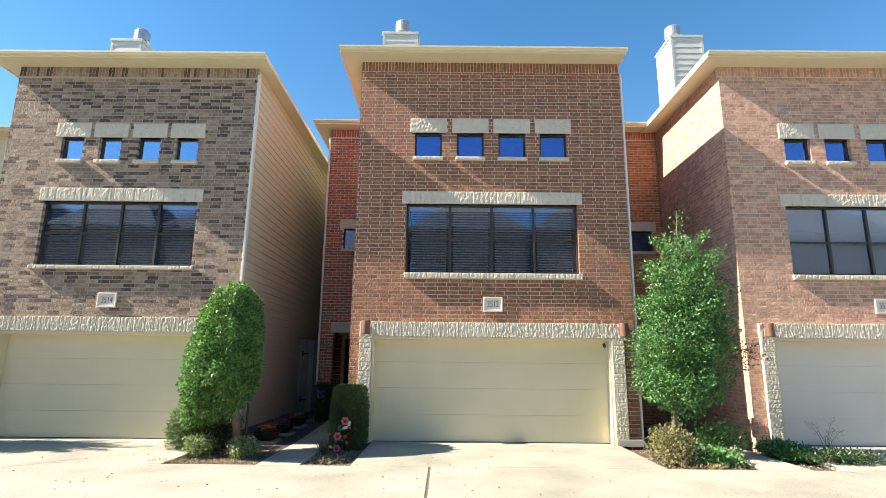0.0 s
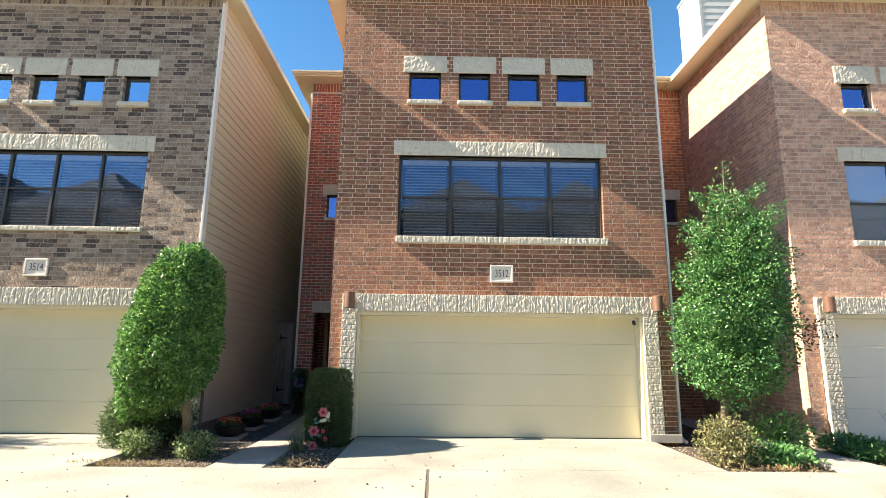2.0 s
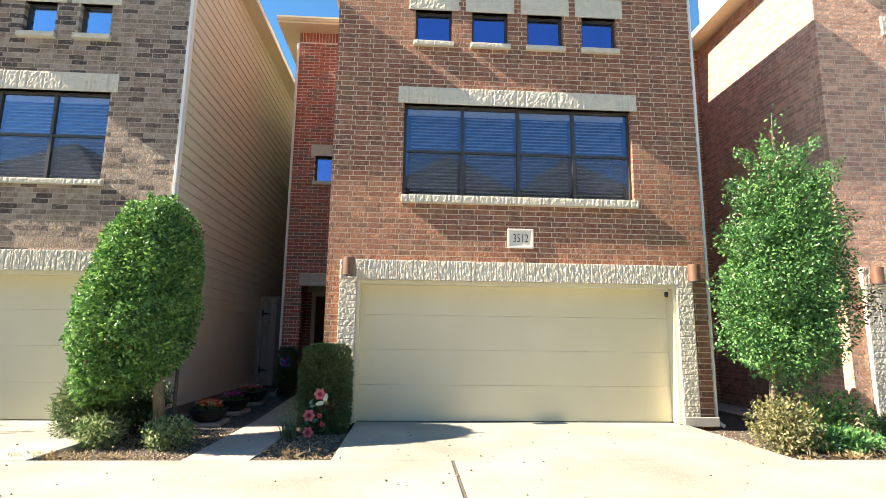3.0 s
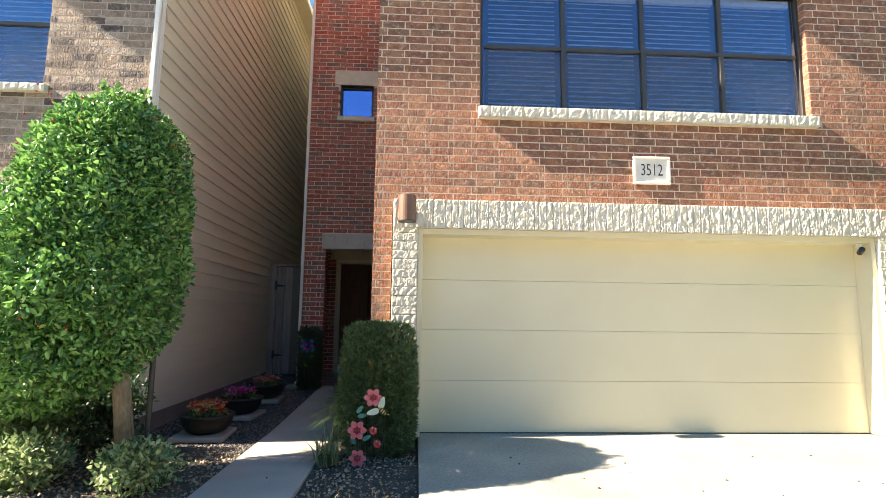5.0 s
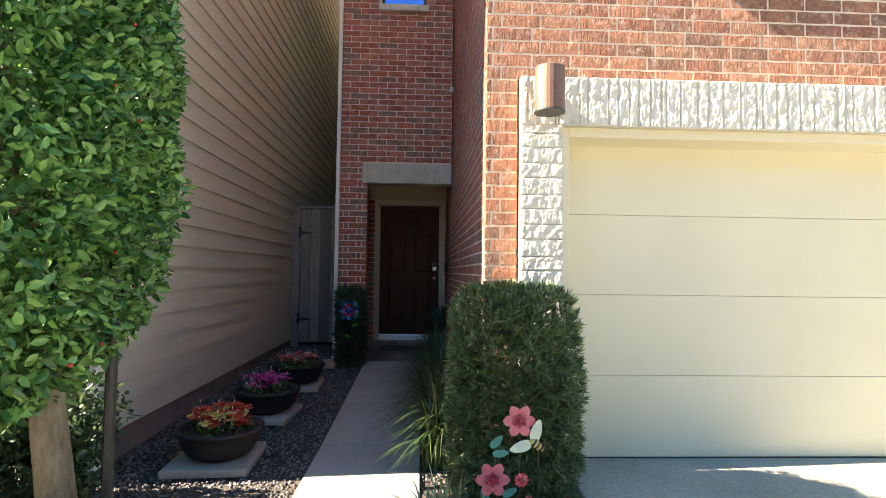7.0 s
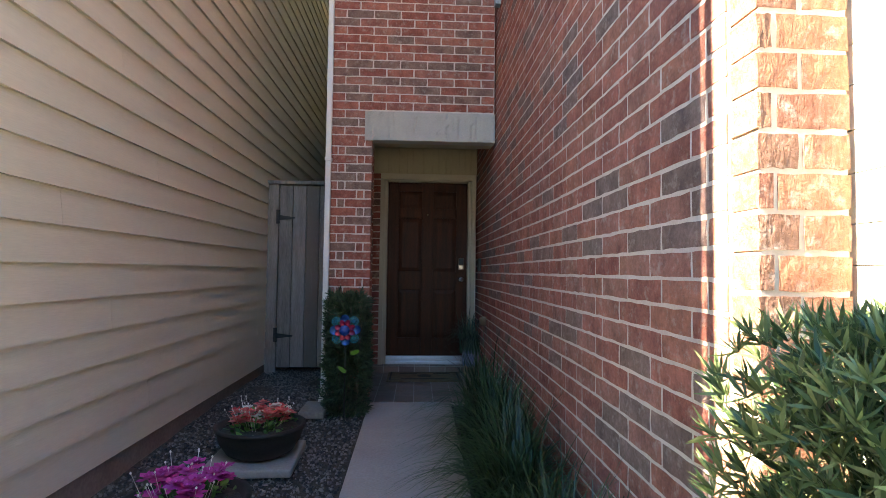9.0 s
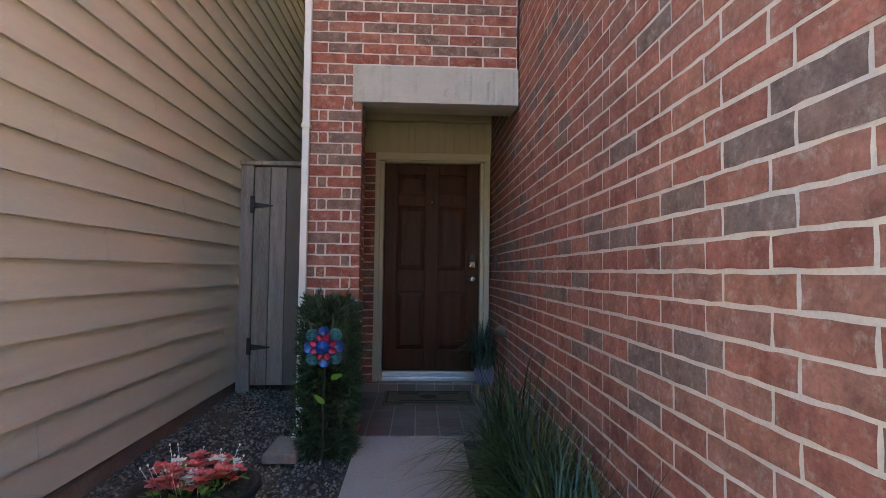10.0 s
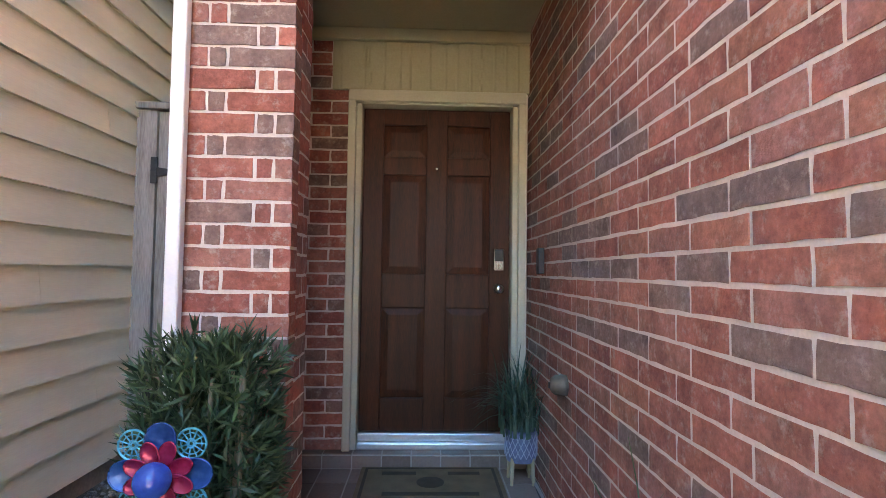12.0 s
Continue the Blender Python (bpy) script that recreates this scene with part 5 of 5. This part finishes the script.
for k in range(58):
    a, f = rr.uniform(0, 6.28), rr.uniform(0, 1)
    z0 = 1.2 + 2.7 * f
    reach = (1.0 - 0.42 * f) * rr.uniform(0.85, 1.22)
    tip = np.array([math.cos(a) * reach, math.sin(a) * reach * 0.6 - 0.08, z0 + rr.uniform(0.15, 0.65)])
    root = np.array([-0.12, 0, z0 - 0.2])
    m = 120
    s = np.random.RandomState(60 + k).uniform(0.45, 1.0, (m, 1))
    p = root + (tip - root) * s + np.random.RandomState(90 + k).normal(0, 0.04, (m, 3))
    cp.append(p), cd.append(np.tile((tip - root) / np.linalg.norm(tip - root), (m, 1)))
scatter_leaves("crown", np.concatenate(cp), np.concatenate(cd) * 0.7, 0.05, M_LEAF_BRIGHT, young, 33)
M_RUSTY = leaf_surface("rusty_leaf", (0.10, 0.06, 0.03), (0.22, 0.16, 0.06), 0.5, 0.3)
dry, way = [], []
spray = Mesh()
for k in range(5):
    tip = np.array([1.15 + 0.09 * k, -0.1 + 0.05 * k, 1.62 + 0.11 * ((k * 3) % 5)])
    root = np.array([0.45, 0, 1.75 + 0.05 * k])
    spray.tube([tuple(root), tuple((root + tip) / 2 + np.array([0, 0, 0.06])), tuple(tip)], [0.008, 0.006, 0.003], 5)
    dry.append(root + (tip - root) * np.random.RandomState(k).uniform(0.35, 1, (42, 1)) + np.random.RandomState(20 + k).normal(0, 0.05, (42, 3)))
    way.append(np.tile((tip - root) / np.linalg.norm(tip - root), (42, 1)))
part("branch", spray, M_BARK, young)
tagged(scatter_leaves("dry_spray", np.concatenate(dry), np.concatenate(way) * 0.6, 0.06, M_RUSTY, young, 44), "thin spray of rusty dry leaves", kind="stuff")
tw = Mesh().tube([(0.0, 0, 3.6), (-0.05, 0, 4.2), (-0.02, 0, 4.65)], [0.012, 0.008, 0.004], 6)
part("leader", tw, M_BARK, young)
tp = np.array([(-0.03, 0, 3.9 + 0.75 * k / 90) for k in range(90)]) + np.random.RandomState(4).normal(0, 0.1, (90, 3))
top = scatter_leaves("top_growth", tp, np.tile((0, 0, 0.5), (90, 1)), 0.055, M_LEAF_BRIGHT, young, 35)
tagged(top, kind="stuff")
copy_thing(young, pose(-11.6, 10.0, -0.1, 0, 0, 130))


def hedge_block(label, x0, x1, y0, y1, z1, n, seed, leaf_mat, leaf=0.048, ragged=0.05):
    """A clipped upright hedge of narrow leaves, in whorls."""
    h = thing("hedge", label, "hedge", ((x0 + x1) / 2, (y0 + y1) / 2, fall(y0) - 0.01))
    m = Mesh()
    r = random.Random(seed)
    w, d = (x1 - x0) / 2, (y1 - y0) / 2
    for k in range(7):
        x, y = r.uniform(-0.7, 0.7) * w, r.uniform(-0.6, 0.6) * d
        m.tube([(x * 0.6, y * 0.6, 0), (x, y, z1 * 0.5), (x * 1.1, y, z1 * 0.93)], [0.016, 0.011, 0.005], 6)
    part("woody_frame", m, M_BARK, h)
    p, dr = crown_points(n, seed, (0, 0, z1 / 2), (w, d, z1 / 2), 7.0, 0.55, ragged, 4)
    whorl = np.repeat(p, 9, axis=0)
    dirs = np.repeat(dr, 9, axis=0)
    scatter_leaves("foliage", whorl, dirs * 0.9 + np.array([0, 0, 0.45]), leaf, leaf_mat, h, seed + 1, BLADE, BLADE_F, 0.75)
    return h


hedge_block("upright clipped dark green yew-pine hedge beside the garage", -2.17, -1.49, 10.70, 11.09, 1.18, 6500, 51, M_NEEDLE)
hedge_block("small upright green yew-pine shrub at the porch column", -3.365, -3.04, 14.46, 14.82, 0.95, 2300, 52, M_NEEDLE_SHADED, 0.058, 0.16)


def grass_clump(place, n, height, reach, seed, material=None):
    g = thing("grass_clump", "arching dark green lilyturf clump by the wall", "grass", place, "lilyturf along the wall")
    r = np.random.RandomState(seed)
    vs, fs = [], []
    steps = 6
    for k in range(n):
        a = r.uniform(0, 6.28)
        h, l, w = height * r.uniform(0.6, 1.1), reach * r.uniform(0.3, 1.1), 0.0078 * r.uniform(0.7, 1.3)
        bx, by = r.normal(0, 0.05, 2)
        for s in range(steps + 1):
            q = s / steps
            out = l * q ** 1.7
            z = h * (1.75 * q - 1.25 * q * q * min(1.15, l / reach + 0.15))
            ww = w * (1 - 0.9 * q)
            cx, cy = bx + math.cos(a) * out, by + math.sin(a) * out
            vs.append((cx - math.sin(a) * ww, cy + math.cos(a) * ww, z))
            vs.append((cx + math.sin(a) * ww, cy - math.cos(a) * ww, z))
        b = len(vs) - 2 * (steps + 1)
        fs.extend((b + 2 * s, b + 2 * s + 1, b + 2 * s + 3, b + 2 * s + 2) for s in range(steps))
    cut = (n * 2 // 3) * steps
    fs = np.array(fs)
    for name, some in (("outer_foliage", fs[:cut]), ("inner_foliage", fs[cut:])):
        keep = np.unique(some)
        slot = np.zeros(len(vs), dtype=np.int32)
        slot[keep] = np.arange(len(keep))
        ob = new(name, np_mesh(name, np.array(vs)[keep], slot[some], material or M_GRASS))
        ob.parent = g
    return g


gr = random.Random(3)
for k, y in enumerate((11.5, 11.9, 12.25, 12.55, 12.85, 13.15, 13.45, 13.75, 14.05)):
    grass_clump((-2.15 + gr.uniform(-0.04, 0.03), y, fall(y) - 0.02), 300, 0.60 * gr.uniform(0.8, 1.15), 0.55, 70 + k)
M_GRASS_PALE = surface("striped_grass_blade", (0.05, 0.09, 0.028), (0.28, 0.32, 0.16), 9, 0.45, 0.0, 30, jitter="island")
grass_clump((-2.22, 10.5, -0.11), 110, 0.30, 0.30, 85, M_GRASS_PALE)

# ---- flower bowls ----
M_BOWL = surface("black_bowl", (0.012, 0.010, 0.009), (0.028, 0.024, 0.022), 8, 0.7, 0.3, 60)
PETALS = {
    "red": surface("red_petal", (0.55, 0.03, 0.015), (0.75, 0.10, 0.03), 20, 0.55, 0.0, jitter="island"),
    "yellow": surface("yellow_petal", (0.70, 0.50, 0.10), (0.80, 0.68, 0.28), 20, 0.55, 0.0, jitter="island"),
    "magenta": surface("magenta_petal", (0.42, 0.02, 0.20), (0.62, 0.06, 0.36), 20, 0.55, 0.0, jitter="island"),
    "coral": surface("coral_petal", (0.60, 0.05, 0.06), (0.75, 0.20, 0.18), 20, 0.55, 0.0, jitter="island"),
    "white": surface("white_petal", (0.72, 0.70, 0.62), (0.82, 0.80, 0.74), 20, 0.55, 0.0, jitter="island"),
}


def blossom(m_v, m_f, centre, radius, r, petals=7, layers=3):
    for layer in range(layers):
        for k in range(petals):
            a = 2 * math.pi * (k + 0.5 * layer) / petals + r.uniform(-0.3, 0.3)
            up = 0.1 + 0.55 * layer + r.uniform(-0.25, 0.35)
            l = radius * (1 - 0.3 * layer)
            d = Vector((math.cos(a), math.sin(a), up)).normalized()
            s = Vector((-math.sin(a), math.cos(a), 0))
            c = Vector(centre)
            n = len(m_v)
            m_v.extend([c[:], (c + d * l * 0.6 + s * l * 0.38)[:], (c + d * l)[:], (c + d * l * 0.6 - s * l * 0.38)[:]])
            m_f.append((n, n + 1, n + 2, n + 3))


def flower_bowl(x, y, turn, colours, label, seed):
    pv = thing("paving_stone", "square grey concrete paver in the gravel", "paver", (x, y, fall(y) - 0.012), "bowl pavers")
    part("stone", Mesh().rbox(-0.26, 0.26, -0.28, 0.28, 0, 0.05, 0.012), M_PATH, pv)
    pv.rotation_euler = (0, 0, radians(turn))
    b = thing("flower_bowl", label, "flower bowl", (x + 0.02, y, fall(y) + 0.038), "flower bowls on pavers")
    part("bowl", Mesh().lathe([(0.14, 0), (0.20, 0.03), (0.245, 0.10), (0.262, 0.165), (0.275, 0.17), (0.275, 0.19), (0.25, 0.19), (0.235, 0.15), (0.05, 0.14)], 0, 0, 0, 32), M_BOWL, b, smooth=True)
    part("soil", Mesh().lathe([(0.20, 0.13), (0.235, 0.155), (0.12, 0.165), (0.01, 0.17)], 0, 0, 0, 20), M_SOIL, b)
    r = random.Random(seed)
    p, d = crown_points(260, seed, (0, 0, 0.17), (0.20, 0.20, 0.08), 2, 0.9, 0.2, 3)
    keep = p[:, 2] > 0.15
    scatter_leaves("foliage", p[keep], d[keep] + np.array([0, 0, 0.4]), 0.05, M_LEAF, b, seed)
    for c, n, rad in colours:
        for k in range(n):
            a, q = r.uniform(0, 6.28), 0.18 * math.sqrt(r.uniform(0.02, 1))
            v, f = [], []
            blossom(v, f, (math.cos(a) * q, math.sin(a) * q, 0.25 + r.uniform(0, 0.07) - q * 0.22), rad * r.uniform(0.8, 1.15), r)
            part("flower", raw_mesh("flower", v, f, PETALS[c]), None, b)
    st = Mesh()
    for k in range(26):
        a, q = r.uniform(0, 6.28), 0.215 * math.sqrt(r.uniform(0.1, 1))
        z = 0.26 + r.uniform(0, 0.08)
        x0, y0 = math.cos(a) * q, math.sin(a) * q
        st.tube([(x0 * 0.7, y0 * 0.7, 0.18), (x0, y0, z)], 0.0011, 3)
        st.lathe([(0.002, -0.005), (0.0055, 0), (0.002, 0.006)], x0, y0, z, 5)
    tagged(part("filler_sprig", st, PETALS["white"], b, "fine pale filler sprigs"), kind="stuff")


flower_bowl(-3.66, 11.56, 4, (("red", 30, 0.056), ("yellow", 14, 0.045)), "black bowl of red and yellow flowers on a paver", 101)
flower_bowl(-3.65, 12.58, -3, (("magenta", 40, 0.05),), "black bowl of magenta flowers on a paver", 102)
flower_bowl(-3.62, 13.60, 3, (("coral", 30, 0.05), ("white", 14, 0.04)), "black bowl of coral and white flowers on a paver", 103)

# ---- potted grass at the door ----
M_BLUEPOT = surface("blue_grey_ceramic", (0.10, 0.13, 0.22), (0.17, 0.21, 0.33), 9, 0.5, 0.1, 60)
M_LATTICE = surface("pale_blue_glaze", (0.32, 0.36, 0.46), (0.42, 0.46, 0.56), 9, 0.5, 0.1, 60)
M_LEG = surface("pale_wood_leg", (0.42, 0.33, 0.20), (0.55, 0.45, 0.30), 9, 0.6, 0.2, 60)
pot = thing("potted_grass", "green ornamental grass in blue lattice pot on legs", "potted plant", (-2.045, 16.03, 0.004))
part("pot", Mesh().lathe([(0.06, 0.115), (0.078, 0.12), (0.088, 0.15), (0.088, 0.285), (0.08, 0.29), (0.076, 0.28), (0.02, 0.27)], 0, 0, 0, 28), M_BLUEPOT, pot, smooth=False)
lat = Mesh()
for s in (1, -1):
    for k in range(18):
        pts3 = [(0.0895 * math.cos(2 * math.pi * k / 18 + s * q * 0.7), 0.0895 * math.sin(2 * math.pi * k / 18 + s * q * 0.7), 0.15 + 0.125 * q) for q in (0, 0.33, 0.66, 1)]
        lat.tube(pts3, 0.0022, 4)
part("lattice", lat, M_LATTICE, pot)
for k in range(4):
    a = math.pi / 4 + k * math.pi / 2
    part("leg", Mesh().tube([(0.075 * math.cos(a), 0.075 * math.sin(a), 0.16), (0.085 * math.cos(a), 0.085 * math.sin(a), 0.0)], [0.012, 0.009], 8), M_LEG, pot)
g = grass_clump((-2.045, 16.03, 0.26), 200, 0.42, 0.32, 95, M_POT_GRASS)
for o in list(g.children):
    o.parent = pot
    o.location = (0, 0, 0.26)
bpy.data.objects.remove(g)

# ---- metal flower stakes by the hedge ----
M_PINK = surface("pink_enamel", (0.55, 0.10, 0.13), (0.68, 0.20, 0.22), 12, 0.4, 0.1, 60)
M_DEEP = surface("crimson_enamel", (0.32, 0.02, 0.04), (0.42, 0.05, 0.07), 12, 0.4, 0.0)
M_TEAL = surface("teal_enamel", (0.03, 0.20, 0.17), (0.07, 0.30, 0.25), 12, 0.4, 0.1, 60)
M_WING = surface("pale_wing_enamel", (0.50, 0.62, 0.52), (0.66, 0.72, 0.50), 9, 0.4, 0.0)
M_HONEY = surface("honey_enamel", (0.45, 0.33, 0.08), (0.58, 0.46, 0.16), 12, 0.4, 0.0)


def petal_ring(n, r0, r1, width, cup=0.012, thick=0.003, phase=0.0):
    """n pointed metal petals round the y axis, facing -y."""
    m = Mesh()
    for k in range(n):
        a = 2 * math.pi * k / n + phase
        d, s = Vector((math.cos(a), 0, math.sin(a))), Vector((-math.sin(a), 0, math.cos(a)))
        ring = [(r0, 0.25), (r0 + (r1 - r0) * 0.45, 1.0), (r0 + (r1 - r0) * 0.8, 0.72), (r1, 0.0)]
        vs = []
        for y in (0, thick):
            for q, w in ring:
                c = -cup * math.sin(q / r1 * 2.2)
                vs.append(tuple(d * q + s * w * width + Vector((0, c + y, 0))))
                vs.append(tuple(d * q - s * w * width + Vector((0, c + y, 0))))
        fs = []
        for y in (0, 8):
            fs += [(y, y + 1, y + 3, y + 2), (y + 2, y + 3, y + 5, y + 4), (y + 4, y + 5, y + 7, y + 6)]
        fs += [(j, j + 2, j + 10, j + 8) for j in (0, 2, 4)] + [(j + 1, j + 9, j + 11, j + 3) for j in (0, 2, 4)]
        m.add(vs, fs)
    return m


def metal_flower(x, y, z, r, label):
    f = thing("metal_flower", label, "garden stake", (x, y, z), "metal flower stakes")
    part("petal_ring", petal_ring(6, 0.012, r, r * 0.34, 0.015), M_PINK, f)
    part("inner_ring", petal_ring(6, 0.006, r * 0.42, r * 0.15, 0.022, 0.003, 0.5), M_DEEP, f)
    part("centre", Mesh().lathe([(0.014, 0), (0.012, 0.012), (0.004, 0.018)], 0, 0, 0, 12, pose(0, -0.008, 0, 90)), M_DEEP, f)
    part("stem", Mesh().tube([(0, 0.012, 0), (0.005, 0.02, -z / 2), (0, 0.015, -z - 0.15)], 0.0035, 6), M_BLACK, f)
    return f


metal_flower(-1.855, 10.56, 0.44, 0.082, "pink enamelled metal flower on a garden stake")
metal_flower(-1.985, 10.55, 0.165, 0.086, "pink enamelled metal flower on a garden stake")
metal_flower(-1.955, 10.36, -0.02, 0.075, "pink enamelled metal flower low by the soil")
for x, z in ((-1.845, 0.16), (-1.807, 0.05)):
    sf = thing("metal_flower", "small coral metal daisy on a garden stake", "garden stake", (x, 10.55, z), "metal flower stakes")
    part("petal_ring", petal_ring(10, 0.01, 0.037, 0.008, 0.006), PETALS["coral"], sf)
    part("centre", Mesh().lathe([(0.012, 0), (0.01, 0.008), (0.003, 0.012)], 0, 0, 0, 12, pose(0, -0.005, 0, 90)), M_DEEP, sf)
    part("stem", Mesh().tube([(0, 0.01, 0), (0, 0.012, -z - 0.14)], 0.003, 6), M_BLACK, sf)


def oval_plate(a, b, turn, thick=0.003, n=18):
    m = Mesh()
    c, s = math.cos(turn), math.sin(turn)
    vs = []
    for y in (0, thick):
        for k in range(n):
            w = 2 * math.pi * k / n
            px, pz = a * math.cos(w), b * math.sin(w) * (1 - 0.25 * math.cos(w))
            vs.append((px * c - pz * s, y - 0.006 * math.cos(w), px * s + pz * c))
    return m.add(vs, [tuple(range(n)), tuple(range(2 * n - 1, n - 1, -1))] + [(k, (k + 1) % n, n + (k + 1) % n, n + k) for k in range(n)])


bee = thing("metal_bee", "striped metal bee ornament with pale wings", "garden stake", (-1.775, 10.545, 0.33))
body = Mesh().lathe([(0.004, -0.045), (0.017, -0.03), (0.021, -0.005), (0.017, 0.02), (0.008, 0.035)], 0, 0, 0, 14, pose(0, 0, 0, 0, -50))
part("body", body, M_HONEY, bee, smooth=True)
for h in (-0.028, -0.006, 0.014):
    part("stripe", Mesh().lathe([(0.019, h - 0.004), (0.0225, h - 0.003), (0.0225, h + 0.003), (0.019, h + 0.004)], 0, 0, 0, 14, pose(0, 0, 0, 0, -50)), M_BLACK, bee)
w1 = part("wing", oval_plate(0.058, 0.026, radians(75)), M_WING, bee)
w1.location = (0.0, -0.008, 0.065)
w2 = part("wing", oval_plate(0.056, 0.026, radians(195)), M_WING, bee)
w2.location = (-0.075, -0.008, -0.01)
part("stem", Mesh().tube([(0.01, 0.01, -0.01), (0.03, 0.012, -0.47)], 0.003, 6), M_BLACK, bee)
for x, z, a in ((-1.965, 0.34, 50), (-1.945, 0.285, 10), (-1.90, 0.10, 30), (-2.02, 0.08, 120)):
    lf = thing("metal_leaf", "teal metal leaf ornament on a garden stake", "garden stake", (x, 10.55, z), "metal leaf ornaments")
    part("leaf", oval_plate(0.040, 0.018, radians(a)), M_TEAL, lf)
    part("stem", Mesh().tube([(0, 0.008, 0), (0.005, 0.012, -z - 0.13)], 0.002, 5), M_BLACK, lf)

# ---- wind spinner by the porch ----
M_BLUEGLASS = surface("cobalt_glass", (0.008, 0.04, 0.24), (0.015, 0.08, 0.36), 8, 0.08, 0.0)
M_REDMET = surface("red_foil_metal", (0.22, 0.008, 0.04), (0.36, 0.03, 0.10), 8, 0.25, 0.0, metal=0.4)
M_BLUEMET = surface("blue_foil_metal", (0.006, 0.05, 0.20), (0.02, 0.12, 0.36), 8, 0.25, 0.0, metal=0.4)
M_AQUA = surface("aqua_lace_metal", (0.012, 0.26, 0.36), (0.05, 0.42, 0.50), 8, 0.3, 0.0, metal=0.3)
def dished_petal(a, b, turn, dish=0.012, n=22):
    """An oval petal, hollowed towards its middle, its rim rolled into a fine bead."""
    c, w = math.cos(turn), math.sin(turn)
    vs, fs = [], []
    for side in (0, 0.002):
        for ring in (0.02, 0.35, 0.7, 1.0):
            for k in range(n):
                q = 2 * math.pi * k / n
                px, pz = a * ring * math.cos(q), b * ring * math.sin(q) * (1 + 0.12 * math.cos(q))
                vs.append((px * c - pz * w, side + dish * (1 - ring * ring), px * w + pz * c))
    for side in (0, 4 * n):
        for r in range(3):
            fs += [(side + r * n + k, side + r * n + (k + 1) % n, side + (r + 1) * n + (k + 1) % n, side + (r + 1) * n + k) for k in range(n)]
    m = Mesh().add(vs, fs)
    rim = [Vector(vs[3 * n + k % n]) for k in range(n + 1)]
    return m.tube(rim, 0.0022, 5)


spin = thing("wind_spinner", "blue and red metal flower spinner on a stake", "garden ornament", (-3.18, 14.30, 0.69))
part("stake", Mesh().tube([(0, 0.02, 0), (0, 0.022, -0.69)], 0.005, 8), M_BLACK, spin)
for k in range(4):
    a = radians(90 * k + 2)
    p = part("petal", dished_petal(0.042, 0.034, a), M_BLUEMET, spin, "translucent-looking blue metal petal", True)
    p.location = (0.074 * math.cos(a), -0.010, 0.074 * math.sin(a))
    a += radians(45)
    for turn in (-0.42, 0.42):
        q = part("inner_petal", dished_petal(0.034, 0.019, a + turn, 0.006), M_REDMET, spin, "crimson foil petal", True)
        q.location = (0.046 * math.cos(a + turn), -0.020, 0.046 * math.sin(a + turn))
    lace = Mesh()
    for rim, thick in ((0.034, 0.0028), (0.024, 0.0014), (0.010, 0.002)):
        lace.tube([(rim * math.cos(w * math.pi / 12), 0, rim * math.sin(w * math.pi / 12)) for w in range(25)], thick, 5)
    for w in range(11):
        t = 2 * math.pi * w / 11
        lace.tube([(0.004 * math.cos(t), 0, 0.004 * math.sin(t)), (0.034 * math.cos(t), 0, 0.034 * math.sin(t))], 0.0018, 4)
    o = part("lace_disc", lace, M_AQUA, spin, "pierced aqua disc")
    o.location = (0.092 * math.cos(a), 0.0, 0.092 * math.sin(a))
part("glass_ball", Mesh().lathe([(0.040 * math.sin(math.pi * k / 14) + 0.0005, -0.040 * math.cos(math.pi * k / 14)) for k in range(15)], 0, -0.045, 0, 24), M_BLUEGLASS, spin, "cobalt blue glass ball", True)
M_LIME = surface("lime_metal", (0.07, 0.24, 0.02), (0.16, 0.36, 0.05), 8, 0.35, 0.0)
for x, z, a in ((0.075, -0.17, 20), (-0.02, -0.30, 140)):
    p = part("leaf", oval_plate(0.036, 0.015, radians(a)), M_LIME, spin, "lime green metal leaf")
    p.location = (x, 0.0, z)

# ---- houses round about ----
M_FAR = surface("far_brick_wall", (0.26, 0.19, 0.15), (0.36, 0.27, 0.22), 2, 0.9, 0.3, 30)
for k in range(-4, 5):
    x = 8.2 * k + 1.6
    opp = thing("town_house", "plain brick row house across the alley", "house", group="row across the alley")
    part("wall", Mesh().box(x - 3.7, x + 3.7, -22, -12, 0, 10.0), M_FAR, opp)
    eaves(opp, x - 3.7, x + 3.7, -22, -11.58, 10.0, 0.35, (1, 1), 3.6, 0.35)
# added out of view, to keep sky light out of the passage from behind
thing("wall_back", "plain unseen wall added to block sky light at the far end", "wall", kind="structure", mesh=Mesh().box(-20, 20, 27, 27.3, 0, 8.2), material=M_FAR)
farl = thing("town_house", "tan board-sided town house beyond the row", "house")
part("wall", Mesh().box(-19, -12.35, 14.9, 22, 0, 8.0), M_SIDING, farl)
eaves(farl, -19, -12.35, 14.9, 22, 8.0, 0.42)

# ---- bricks, laid last ----
for args in LATER:
    lay_bricks(*args)
